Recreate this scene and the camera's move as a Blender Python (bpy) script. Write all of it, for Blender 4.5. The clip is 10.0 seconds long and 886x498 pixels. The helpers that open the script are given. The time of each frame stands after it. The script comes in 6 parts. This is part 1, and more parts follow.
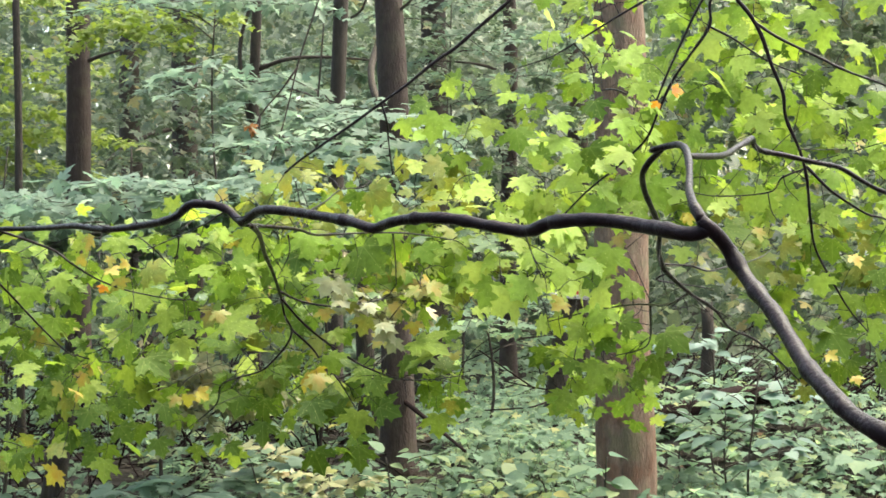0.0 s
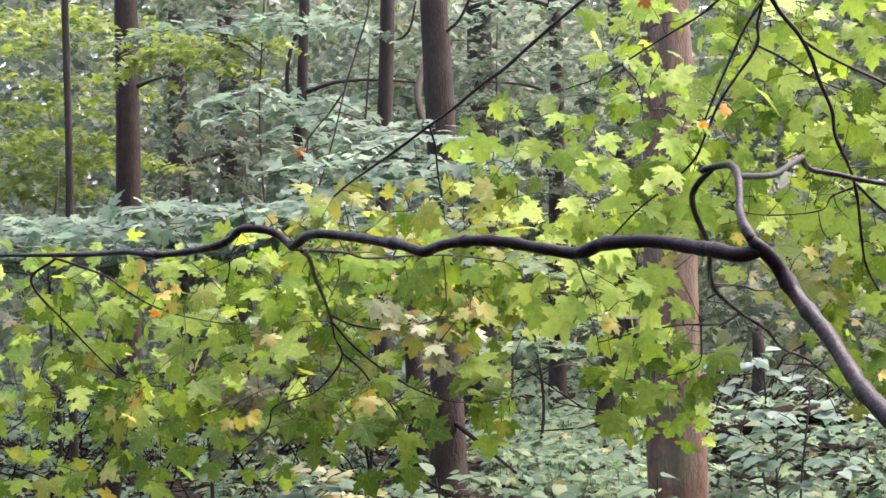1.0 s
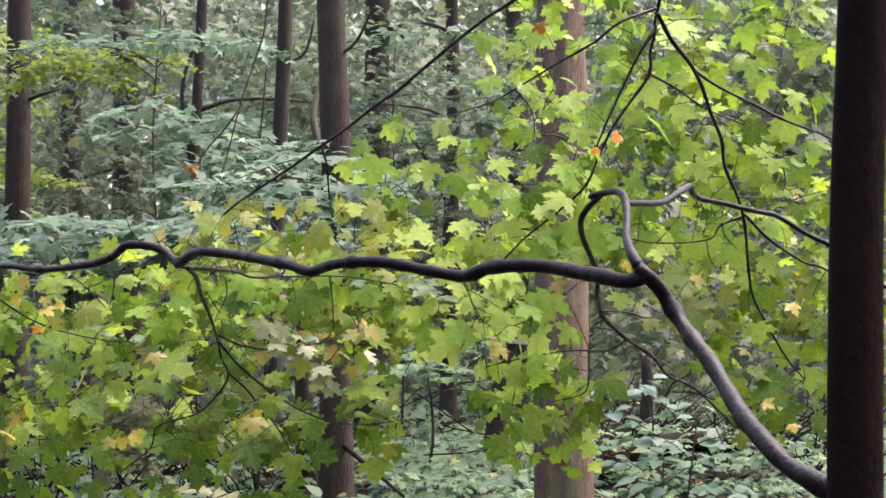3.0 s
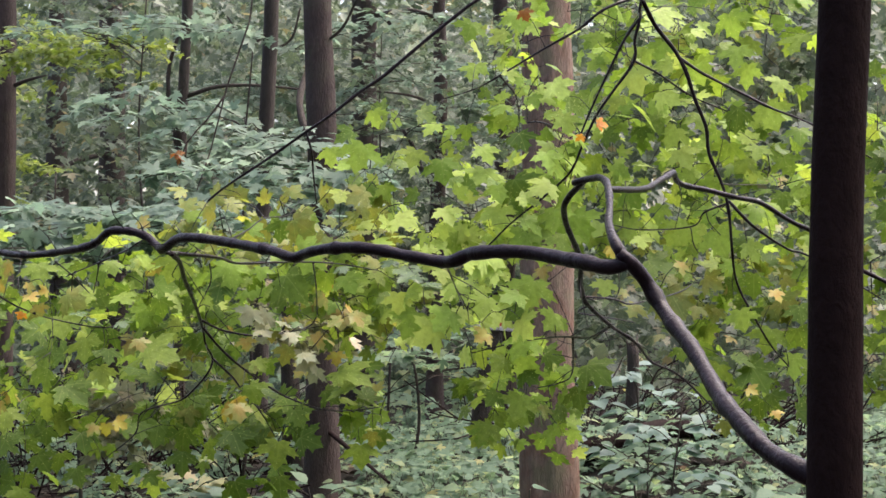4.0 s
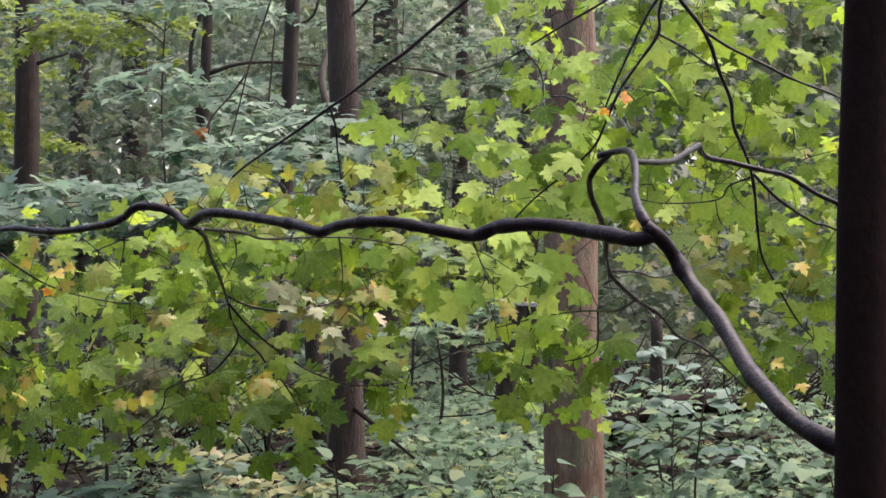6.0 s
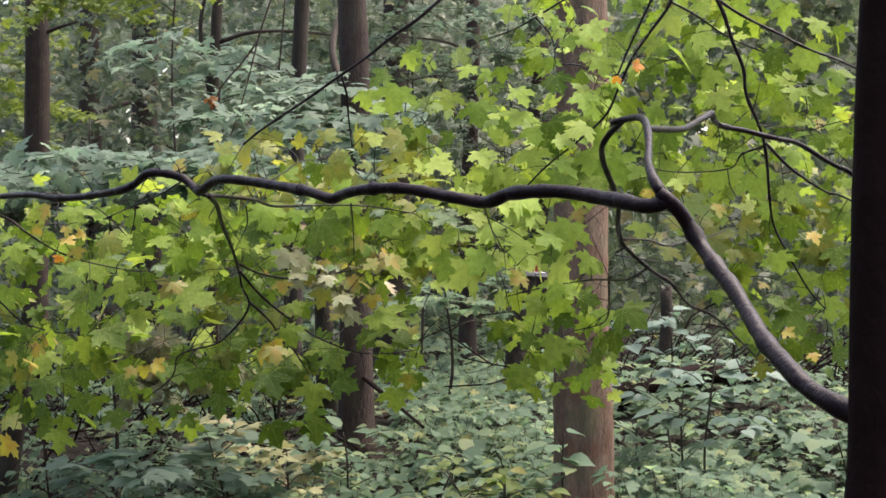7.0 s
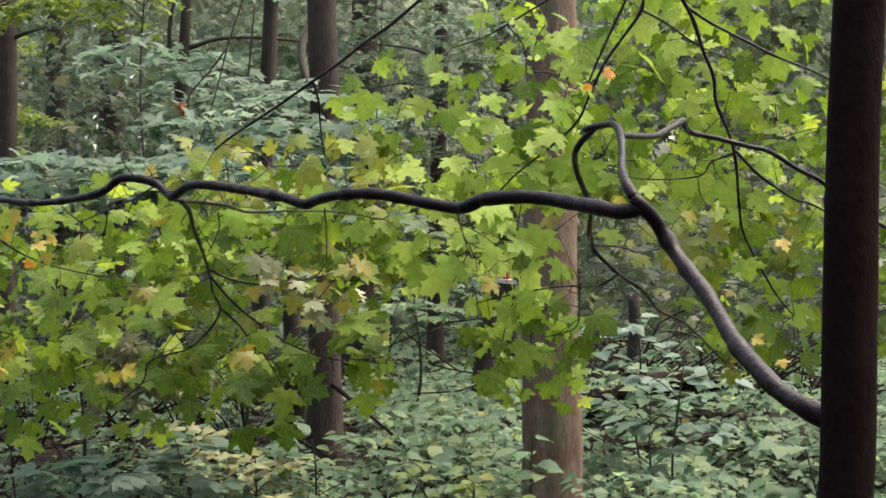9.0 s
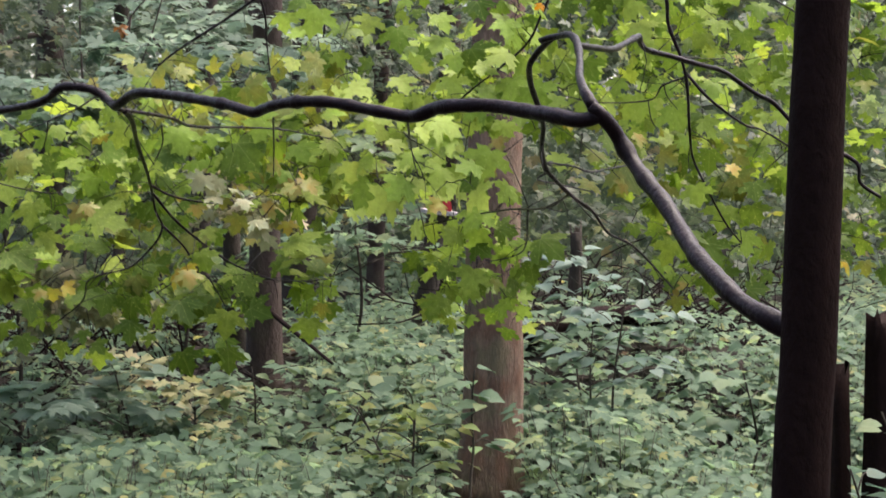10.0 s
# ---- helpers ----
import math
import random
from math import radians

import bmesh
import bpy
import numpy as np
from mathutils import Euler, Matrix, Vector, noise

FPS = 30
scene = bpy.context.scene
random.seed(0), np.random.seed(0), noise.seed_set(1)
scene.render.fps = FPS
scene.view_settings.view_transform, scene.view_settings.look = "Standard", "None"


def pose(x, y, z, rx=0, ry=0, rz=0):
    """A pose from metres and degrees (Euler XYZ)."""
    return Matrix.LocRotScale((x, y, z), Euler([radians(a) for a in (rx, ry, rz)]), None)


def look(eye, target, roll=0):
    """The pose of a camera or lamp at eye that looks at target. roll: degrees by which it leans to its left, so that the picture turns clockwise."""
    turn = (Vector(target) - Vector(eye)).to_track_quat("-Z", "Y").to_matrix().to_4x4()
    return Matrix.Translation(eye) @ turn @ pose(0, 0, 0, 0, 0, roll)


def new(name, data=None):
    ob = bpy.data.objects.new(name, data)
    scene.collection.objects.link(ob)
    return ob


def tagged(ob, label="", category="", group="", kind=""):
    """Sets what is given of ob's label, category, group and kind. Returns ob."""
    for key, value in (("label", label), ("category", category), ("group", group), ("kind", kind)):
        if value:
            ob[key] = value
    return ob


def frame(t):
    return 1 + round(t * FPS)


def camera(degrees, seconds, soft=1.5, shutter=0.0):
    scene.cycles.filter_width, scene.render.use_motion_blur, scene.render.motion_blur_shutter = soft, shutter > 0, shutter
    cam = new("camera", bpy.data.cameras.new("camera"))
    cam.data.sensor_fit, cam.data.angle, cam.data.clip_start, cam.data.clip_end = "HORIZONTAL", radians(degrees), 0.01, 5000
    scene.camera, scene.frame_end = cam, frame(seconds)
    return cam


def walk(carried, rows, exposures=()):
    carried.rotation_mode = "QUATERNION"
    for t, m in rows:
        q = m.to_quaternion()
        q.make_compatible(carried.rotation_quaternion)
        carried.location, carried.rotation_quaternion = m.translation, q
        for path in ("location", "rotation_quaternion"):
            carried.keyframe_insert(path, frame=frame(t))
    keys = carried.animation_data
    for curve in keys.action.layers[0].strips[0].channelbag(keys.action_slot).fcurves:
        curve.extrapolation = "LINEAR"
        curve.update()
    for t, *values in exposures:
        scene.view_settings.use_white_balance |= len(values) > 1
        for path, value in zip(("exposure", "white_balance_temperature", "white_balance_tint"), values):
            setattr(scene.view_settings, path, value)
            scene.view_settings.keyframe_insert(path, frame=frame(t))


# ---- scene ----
cam = camera(29.0, 10.0, soft=1.6, shutter=0.3)
PATH = [
    (0, -0.0152, -0.0082, 1.6015, 90.660, 0.510, 2.104),
    (0.5, -0.0211, -0.0181, 1.6054, 91.197, 0.853, 3.136),
    (1, -0.0201, -0.0156, 1.6063, 91.370, 1.034, 3.704),
    (1.5, -0.0161, -0.0154, 1.6065, 91.501, 1.199, 3.294),
    (2, -0.0145, -0.0001, 1.6032, 90.997, 1.114, 2.589),
    (2.5, -0.0074, 0.0095, 1.6041, 91.629, -0.167, 1.354),
    (2.7, -0.0074, 0.0095, 1.6041, 92.179, -0.150, 0.769),
    (3.8, 0.0031, 0.0053, 1.6013, 91.717, -0.132, -0.323),
    (4, 0.0031, 0.0053, 1.6013, 91.679, -0.133, -0.267),
    (4.5, 0.0000, -0.0000, 1.6000, 91.500, 0.000, -0.000),
    (5, -0.0008, -0.0007, 1.5977, 91.063, 0.140, 0.309),
    (5.2, -0.0016, 0.0001, 1.5973, 90.950, 0.138, 0.441),
    (6.3, -0.0053, 0.0038, 1.5951, 90.851, 0.121, 0.511),
    (6.5, -0.0061, 0.0046, 1.5947, 90.643, 0.120, 0.606),
    (7, -0.0101, 0.0101, 1.5872, 89.922, -0.055, 0.786),
    (7.5, -0.0092, 0.0169, 1.5833, 89.528, -0.208, 0.981),
    (8, -0.0111, 0.0064, 1.5879, 90.204, -0.339, 0.790),
    (8.5, -0.0114, 0.0035, 1.5844, 89.813, 0.151, 0.338),
    (9, -0.0238, -0.0013, 1.5827, 90.183, -0.196, -0.323),
    (9.5, -0.0382, -0.0074, 1.5701, 89.541, -0.413, -1.243),
    (10, -0.0473, 0.0667, 1.5272, 88.159, -1.040, -2.363),
]
walk(cam, [(t, pose(x, y, z, rx, ry, rz)) for t, x, y, z, rx, ry, rz in PATH],
     exposures=[(0.0, 3.08, 6900, -2), (0.6, 3.05, 6600, 10), (1.2, 3.03, 6500, 19), (2.5, 3.00, 6500, 19), (2.7, 2.90, 6500, 18), (3.9, 2.55, 6500, 15), (4.5, 2.47, 6500, 15), (6.5, 2.45, 6600, 14), (7.0, 2.44, 6700, 12),
                (7.5, 2.44, 7000, 7), (8.0, 2.43, 7600, -4), (8.5, 2.43, 7050, 5), (9.0, 2.41, 7000, 4), (9.5, 2.40, 6850, 9), (10.0, 2.42, 6650, 12)])

# ---- sky and sun: a bright overcast day, the light coming from beyond the trees ----
SUN_UP, SUN_TURN = 66, 65          # degrees above the horizon; to the right of the way ahead
world = bpy.data.worlds.new("sky")
scene.world = world
world.use_nodes = True
wt = world.node_tree
sky = wt.nodes.new("ShaderNodeTexSky")
sky.sky_type, sky.sun_disc = "NISHITA", False
sky.sun_elevation, sky.sun_rotation = radians(SUN_UP), radians(SUN_TURN)
sky.air_density, sky.dust_density, sky.ozone_density = 1.0, 6.0, 1.0
wt.links.new(sky.outputs[0], wt.nodes["Background"].inputs[0])
wt.nodes["Background"].inputs[1].default_value = 0.147
sun = new("sun", bpy.data.lights.new("sun", "SUN"))
sun.data.energy, sun.data.angle, sun.data.color = 0.86, radians(48), (1.0, 0.96, 0.88)
a, b = radians(SUN_TURN), radians(SUN_UP)
sun.matrix_world = look((0, 0, 0), (-math.sin(a) * math.cos(b), -math.cos(a) * math.cos(b), -math.sin(b)))


# ---- materials ----
def material(name):
    m = bpy.data.materials.new(name)
    m.use_nodes = True
    t = m.node_tree
    return m, t, t.nodes["Principled BSDF"], t.nodes["Material Output"]


def node(t, kind, **values):
    n = t.nodes.new("ShaderNode" + kind)
    for k, v in values.items():
        n.inputs[k.replace("_", " ")].default_value = v
    return n


def math_node(t, op, a, b=None, clamp=False):
    n = t.nodes.new("ShaderNodeMath")
    n.operation, n.use_clamp = op, clamp
    for i, v in enumerate((a, b)):
        if v is None:
            continue
        if isinstance(v, (int, float)):
            n.inputs[i].default_value = v
        else:
            t.links.new(v, n.inputs[i])
    return n.outputs[0]


def ramp(t, fac, stops):
    n = t.nodes.new("ShaderNodeValToRGB")
    while len(n.color_ramp.elements) < len(stops):
        n.color_ramp.elements.new(0.5)
    for el, (p, c) in zip(n.color_ramp.elements, stops):
        el.position, el.color = p, (*c, 1)
    t.links.new(fac, n.inputs[0])
    return n.outputs[0]


def mix(t, fac, a, b, mode="MIX"):
    n = t.nodes.new("ShaderNodeMix")
    n.data_type, n.blend_type = "RGBA", mode
    for i, v in ((0, fac), (6, a), (7, b)):
        if isinstance(v, (int, float)):
            n.inputs[i].default_value = v
        elif isinstance(v, tuple):
            n.inputs[i].default_value = (*v, 1)
        else:
            t.links.new(v, n.inputs[i])
    return n.outputs[2]


def leaf_material(name, tints, through_tint, glow=0.45, rough=0.42, blotch=None, blotch_amount=0.0, veins=True, gloss=0.5, spotty=0.45):
    """A leaf: coloured by its own random number, veined, spotted, and letting light through."""
    m, t, p, out = material(name)
    info, geo = node(t, "ObjectInfo"), node(t, "NewGeometry")
    rnd = math_node(t, "FRACT", math_node(t, "ADD", info.outputs["Random"], geo.outputs["Random Per Island"]))
    base = ramp(t, rnd, tints)
    coord = node(t, "TexCoord")
    big = node(t, "TexNoise", Scale=9.0, Detail=3.0)
    t.links.new(geo.outputs["Position"], big.inputs["Vector"])
    base = mix(t, math_node(t, "MULTIPLY", big.outputs[0], 0.5 if veins else 0.3), base, tuple(0.55 * v for v in tints[0][1]))
    fine = node(t, "TexNoise", Scale=55.0, Detail=4.0, Roughness=0.6)
    t.links.new(geo.outputs["Position"], fine.inputs["Vector"])
    base = mix(t, math_node(t, "MULTIPLY", math_node(t, "MULTIPLY", math_node(t, "SUBTRACT", fine.outputs[0], 0.42), 4.0, True), 0.38 if veins else 0.15), base, tuple(0.5 * v for v in tints[0][1]))
    spots = node(t, "TexVoronoi", Scale=85.0)
    t.links.new(geo.outputs["Position"], spots.inputs["Vector"])
    spot = math_node(t, "MULTIPLY", math_node(t, "LESS_THAN", spots.outputs["Distance"], 0.16), spotty)
    base = mix(t, spot, base, (0.42, 0.48, 0.16))
    if blotch:
        wide = node(t, "TexNoise", Scale=22.0, Detail=4.0)
        t.links.new(geo.outputs["Position"], wide.inputs["Vector"])
        k = math_node(t, "MULTIPLY", math_node(t, "MULTIPLY", math_node(t, "SUBTRACT", wide.outputs[0], 0.42), 7.0, True), blotch_amount)
        away = node(t, "VectorMath")          # browning spreads from the stalk along the ribs
        away.operation = "DISTANCE"
        away.inputs[1].default_value = (0.0, 0.2, 0.0)
        t.links.new(coord.outputs["UV"], away.inputs[0])
        k = math_node(t, "MULTIPLY", k, math_node(t, "SUBTRACT", 1.4, math_node(t, "MULTIPLY", away.outputs["Value"], 1.5), True))
        base = mix(t, k, base, blotch)
    bump = node(t, "Bump", Strength=0.14, Distance=0.002)
    if veins:
        sep = node(t, "SeparateXYZ")
        t.links.new(coord.outputs["UV"], sep.inputs[0])
        x = math_node(t, "ABSOLUTE", sep.outputs[0])
        rib = x
        for deg in (52, 100):
            c, s = math.cos(radians(deg)), math.sin(radians(deg))
            d = math_node(t, "ABSOLUTE", math_node(t, "SUBTRACT", math_node(t, "MULTIPLY", x, c), math_node(t, "MULTIPLY", sep.outputs[1], s)))
            rib = math_node(t, "MINIMUM", rib, d)
        line = math_node(t, "SUBTRACT", 1.0, math_node(t, "MULTIPLY", rib, 45.0), True)
        base = mix(t, math_node(t, "MULTIPLY", line, 0.22), base, (0.30, 0.36, 0.12))
        t.links.new(line, bump.inputs["Height"])
    else:
        t.links.new(big.outputs[0], bump.inputs["Height"])
    t.links.new(base, p.inputs["Base Color"])
    p.inputs["Roughness"].default_value = rough
    p.inputs["Specular IOR Level"].default_value = gloss
    t.links.new(bump.outputs[0], p.inputs["Normal"])
    tr = node(t, "BsdfTranslucent")
    tint = mix(t, 1.0, base, through_tint, "MULTIPLY")
    t.links.new(tint, tr.inputs["Color"])
    sh = node(t, "MixShader", Fac=glow)
    t.links.new(p.outputs[0], sh.inputs[1])
    t.links.new(tr.outputs[0], sh.inputs[2])
    t.links.new(sh.outputs[0], out.inputs[0])
    return m


def bark_material(name, dark, light, scale=1.0, rough=0.75, moss=0.0, stretch=0.18, deep=0.02, gloss=0.3, crackle=0.12, blush=None):
    m, t, p, out = material(name)
    geo = node(t, "NewGeometry")
    mp = node(t, "Mapping", Scale=(scale, scale, scale * stretch))
    t.links.new(geo.outputs["Position"], mp.inputs[0])
    fine, wide = node(t, "TexNoise", Scale=46.0, Detail=6.0, Roughness=0.65), node(t, "TexNoise", Scale=7.0, Detail=4.0)
    crack = node(t, "TexVoronoi", Scale=55.0)
    crack.feature = "DISTANCE_TO_EDGE"
    for n in (fine, crack):
        t.links.new(mp.outputs[0], n.inputs["Vector"])
    t.links.new(geo.outputs["Position"], wide.inputs["Vector"])
    groove = math_node(t, "MULTIPLY", crack.outputs[0], 5.0, True)
    v = math_node(t, "ADD", math_node(t, "MULTIPLY", fine.outputs[0], 0.7), math_node(t, "MULTIPLY", wide.outputs[0], 0.5))
    v = math_node(t, "MULTIPLY", v, math_node(t, "ADD", math_node(t, "MULTIPLY", groove, crackle), 1.0 - crackle))
    col = ramp(t, v, [(0.15, dark), (0.75, light)])
    if blush:
        k = math_node(t, "MULTIPLY", math_node(t, "MULTIPLY", math_node(t, "SUBTRACT", 0.5, wide.outputs[0]), 7.0, True), 0.6)
        col = mix(t, k, col, mix(t, fine.outputs[0], dark, blush))
    if moss:
        k = math_node(t, "MULTIPLY", math_node(t, "MULTIPLY", math_node(t, "SUBTRACT", wide.outputs[0], 0.52), 8.0, True), moss)
        col = mix(t, k, col, (0.07, 0.09, 0.04))
    t.links.new(col, p.inputs["Base Color"])
    p.inputs["Roughness"].default_value = rough
    p.inputs["Specular IOR Level"].default_value = gloss
    bump = node(t, "Bump", Strength=0.8, Distance=deep)
    h = math_node(t, "ADD", math_node(t, "MULTIPLY", groove, crackle), fine.outputs[0])
    t.links.new(h, bump.inputs["Height"])
    t.links.new(bump.outputs[0], p.inputs["Normal"])
    return m


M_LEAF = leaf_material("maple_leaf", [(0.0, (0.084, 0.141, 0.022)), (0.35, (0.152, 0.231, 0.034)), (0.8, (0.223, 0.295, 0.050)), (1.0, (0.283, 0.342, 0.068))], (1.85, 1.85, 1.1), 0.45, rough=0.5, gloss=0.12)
# Next two: brighter copies of the maple leaf, light put into the colour.
M_BRIGHT = leaf_material("lit_maple_leaf", [(0.0, (0.285, 0.391, 0.075)), (0.6, (0.361, 0.460, 0.101)), (1.0, (0.360, 0.421, 0.115))], (1.6, 1.6, 1.2), 0.42, rough=0.5, gloss=0.12)
M_HALFLIT = leaf_material("half_lit_maple_leaf", [(0.0, (0.140, 0.225, 0.034)), (0.4, (0.251, 0.372, 0.059)), (1.0, (0.284, 0.376, 0.075))], (1.6, 1.6, 1.25), 0.42, rough=0.5, gloss=0.12)
M_OLIVE = leaf_material("turning_maple_leaf", [(0.0, (0.124, 0.165, 0.036)), (0.6, (0.170, 0.210, 0.049)), (1.0, (0.206, 0.230, 0.062))], (1.9, 1.75, 1.0), 0.42, blotch=(0.30, 0.22, 0.05), blotch_amount=0.2, rough=0.5, gloss=0.18)
M_YELLOW = leaf_material("yellow_maple_leaf", [(0.0, (0.32, 0.28, 0.045)), (1.0, (0.38, 0.35, 0.07))], (1.3, 1.35, 0.7), 0.4, blotch=(0.28, 0.16, 0.03), blotch_amount=0.7, spotty=0.1, gloss=0.2)
M_ORANGE = leaf_material("orange_maple_leaf", [(0.0, (0.52, 0.20, 0.003)), (1.0, (0.60, 0.30, 0.006))], (1.3, 1.0, 0.2), 0.35, blotch=(0.22, 0.06, 0.005), blotch_amount=0.7, spotty=0.0, gloss=0.1)
# Darker copy of the maple leaf: shade under the boughs put into its colour.
M_SHADED = leaf_material("shaded_maple_leaf", [(0.0, (0.060, 0.109, 0.019)), (1.0, (0.120, 0.187, 0.034))], (1.9, 1.8, 1.0), 0.42, rough=0.5, gloss=0.11)
M_WETLEAF = leaf_material("rain_wet_maple_leaf", [(0.0, (0.070, 0.115, 0.045)), (1.0, (0.110, 0.165, 0.060))], (1.7, 1.7, 1.2), 0.3, rough=0.26, gloss=0.5)
M_TAN = leaf_material("mottled_turning_leaf", [(0.0, (0.17, 0.20, 0.045)), (1.0, (0.26, 0.25, 0.07))], (1.5, 1.5, 0.8), 0.4, blotch=(0.28, 0.17, 0.05), blotch_amount=0.6, spotty=0.25, gloss=0.2)
M_FADED = leaf_material("faded_maple_leaf", [(0.0, (0.20, 0.235, 0.13)), (0.6, (0.265, 0.29, 0.17)), (1.0, (0.29, 0.285, 0.16))], (1.4, 1.35, 1.1), 0.4, blotch=(0.24, 0.19, 0.09), blotch_amount=0.3, spotty=0.1, gloss=0.2)
M_RUSTY = leaf_material("withered_leaf", [(0.0, (0.22, 0.085, 0.025)), (1.0, (0.30, 0.13, 0.04))], (1.3, 1.1, 0.7), 0.3, gloss=0.2)
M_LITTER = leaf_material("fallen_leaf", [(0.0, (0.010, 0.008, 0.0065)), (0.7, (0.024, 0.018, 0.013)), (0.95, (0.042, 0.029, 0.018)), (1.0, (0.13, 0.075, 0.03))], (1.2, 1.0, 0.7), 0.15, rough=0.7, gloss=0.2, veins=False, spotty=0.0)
# Reflected sky on the understorey leaves is put into this pale colour.
M_PALE = leaf_material("sheen_pale_leaf", [(0.0, (0.110, 0.165, 0.119)), (0.6, (0.176, 0.235, 0.174)), (1.0, (0.236, 0.294, 0.223))], (1.6, 1.65, 1.5), 0.5, rough=0.48, gloss=0.25, veins=False, spotty=0.1)
# Blue-green holds some sky sheen in the colour, beside the gloss itself.
M_GLOSSY = leaf_material("glossy_blue_green_leaf", [(0.0, (0.071, 0.118, 0.090)), (0.6, (0.107, 0.163, 0.133)), (1.0, (0.152, 0.212, 0.175))], (1.6, 1.7, 1.4), 0.4, rough=0.45, gloss=0.3, veins=False, spotty=0.1)
M_SHRUB = leaf_material("shrub_leaf", [(0.0, (0.071, 0.114, 0.077)), (0.35, (0.106, 0.163, 0.111)), (0.74, (0.146, 0.210, 0.143)), (0.88, (0.172, 0.226, 0.131)), (0.975, (0.203, 0.240, 0.126)), (1.0, (0.322, 0.296, 0.126))], (1.7, 1.7, 1.3), 0.5, rough=0.55, gloss=0.12, veins=False, spotty=0.05)
M_LIME = leaf_material("yellow_green_shrub_leaf", [(0.0, (0.120, 0.165, 0.065)), (0.7, (0.175, 0.220, 0.085)), (1.0, (0.29, 0.27, 0.10))], (1.6, 1.6, 1.2), 0.48, rough=0.55, gloss=0.12, veins=False, spotty=0.1)
M_CREAM = leaf_material("pale_yellow_leaf", [(0.0, (0.250, 0.256, 0.138)), (0.75, (0.338, 0.331, 0.175)), (1.0, (0.338, 0.263, 0.150))], (1.3, 1.3, 1.0), 0.35, veins=False, gloss=0.3)
M_FAR = leaf_material("far_leaf", [(0.0, (0.039, 0.060, 0.038)), (0.5, (0.076, 0.105, 0.068)), (0.93, (0.113, 0.140, 0.092)), (1.0, (0.216, 0.180, 0.094))], (1.8, 1.8, 1.5), 0.42, rough=0.5, gloss=0.35, veins=False)
# Far leaves made paler: the haze of distance is put into their colour.
M_HAZE = leaf_material("haze_tinted_far_leaf", [(0.0, (0.140, 0.180, 0.130)), (0.6, (0.228, 0.266, 0.199)), (1.0, (0.292, 0.318, 0.241))], (1.5, 1.5, 1.4), 0.45, veins=False)
# Lit far leaves: their brightness is painted in as yellow-green colour.
M_FARLIT = leaf_material("far_lit_leaf", [(0.0, (0.140, 0.194, 0.040)), (0.6, (0.207, 0.269, 0.055)), (1.0, (0.277, 0.317, 0.084))], (1.8, 1.8, 1.0), 0.45, veins=False, spotty=0.0)
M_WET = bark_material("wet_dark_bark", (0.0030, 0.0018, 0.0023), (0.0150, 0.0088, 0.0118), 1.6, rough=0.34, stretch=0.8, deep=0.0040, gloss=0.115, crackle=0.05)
# Darker than bark is: shade on the trunk is put into the colour.
M_SHADEBARK = bark_material("shade_dark_bark", (0.0040, 0.0024, 0.0023), (0.0145, 0.0078, 0.0073), 0.8, rough=0.8, stretch=0.7, deep=0.006, gloss=0.05, crackle=0.06)
M_RED = bark_material("red_brown_bark", (0.024, 0.016, 0.013), (0.205, 0.138, 0.101), 0.9, rough=0.85, moss=0.4, stretch=0.3, deep=0.02, crackle=0.12, blush=(0.25, 0.115, 0.075))
M_BARK = bark_material("grey_brown_bark", (0.010, 0.0066, 0.0056), (0.056, 0.037, 0.031), 1.0, rough=0.85, moss=0.12, stretch=0.3, deep=0.012, crackle=0.18)
M_DARKBARK = bark_material("dark_bark", (0.009, 0.007, 0.0056), (0.048, 0.036, 0.028), 1.0, rough=0.85, stretch=0.25, deep=0.015)
M_STEM = bark_material("shrub_stem_bark", (0.010, 0.008, 0.006), (0.038, 0.030, 0.021), 2.0, stretch=0.5, deep=0.003)

m, t, p, out = material("forest_floor")
geo = node(t, "NewGeometry")
n1, n2 = node(t, "TexNoise", Scale=0.7, Detail=5.0), node(t, "TexVoronoi", Scale=14.0)
for n in (n1, n2):
    t.links.new(geo.outputs["Position"], n.inputs["Vector"])
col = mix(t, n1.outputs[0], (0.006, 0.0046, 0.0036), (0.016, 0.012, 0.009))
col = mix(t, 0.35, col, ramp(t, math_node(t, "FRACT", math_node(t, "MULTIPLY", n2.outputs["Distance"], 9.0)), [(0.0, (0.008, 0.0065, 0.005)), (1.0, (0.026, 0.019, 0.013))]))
t.links.new(col, p.inputs["Base Color"])
p.inputs["Roughness"].default_value = 0.95
p.inputs["Specular IOR Level"].default_value = 0.15
bm_n = node(t, "Bump", Strength=0.7, Distance=0.03)
t.links.new(n2.outputs["Distance"], bm_n.inputs["Height"])
t.links.new(bm_n.outputs[0], p.inputs["Normal"])
M_FLOOR = m

m, t, p, out = material("weathered_board")
geo = node(t, "NewGeometry")
n1 = node(t, "TexNoise", Scale=20.0, Detail=4.0)
t.links.new(geo.outputs["Position"], n1.inputs["Vector"])
t.links.new(mix(t, n1.outputs[0], (0.30, 0.27, 0.28), (0.44, 0.41, 0.42)), p.inputs["Base Color"])
p.inputs["Roughness"].default_value = 0.7
M_BOARD = m

m, t, p, out = material("mottled_red")
geo = node(t, "NewGeometry")
n1 = node(t, "TexNoise", Scale=60.0, Detail=4.0)
t.links.new(geo.outputs["Position"], n1.inputs["Vector"])
t.links.new(mix(t, n1.outputs[0], (0.22, 0.010, 0.014), (0.42, 0.022, 0.026)), p.inputs["Base Color"])
p.inputs["Roughness"].default_value = 0.5
M_REDBLOCK = m

m, t, p, out = material("water")
p.inputs["Base Color"].default_value = (1, 1, 1, 1)
p.inputs["Roughness"].default_value = 0.0
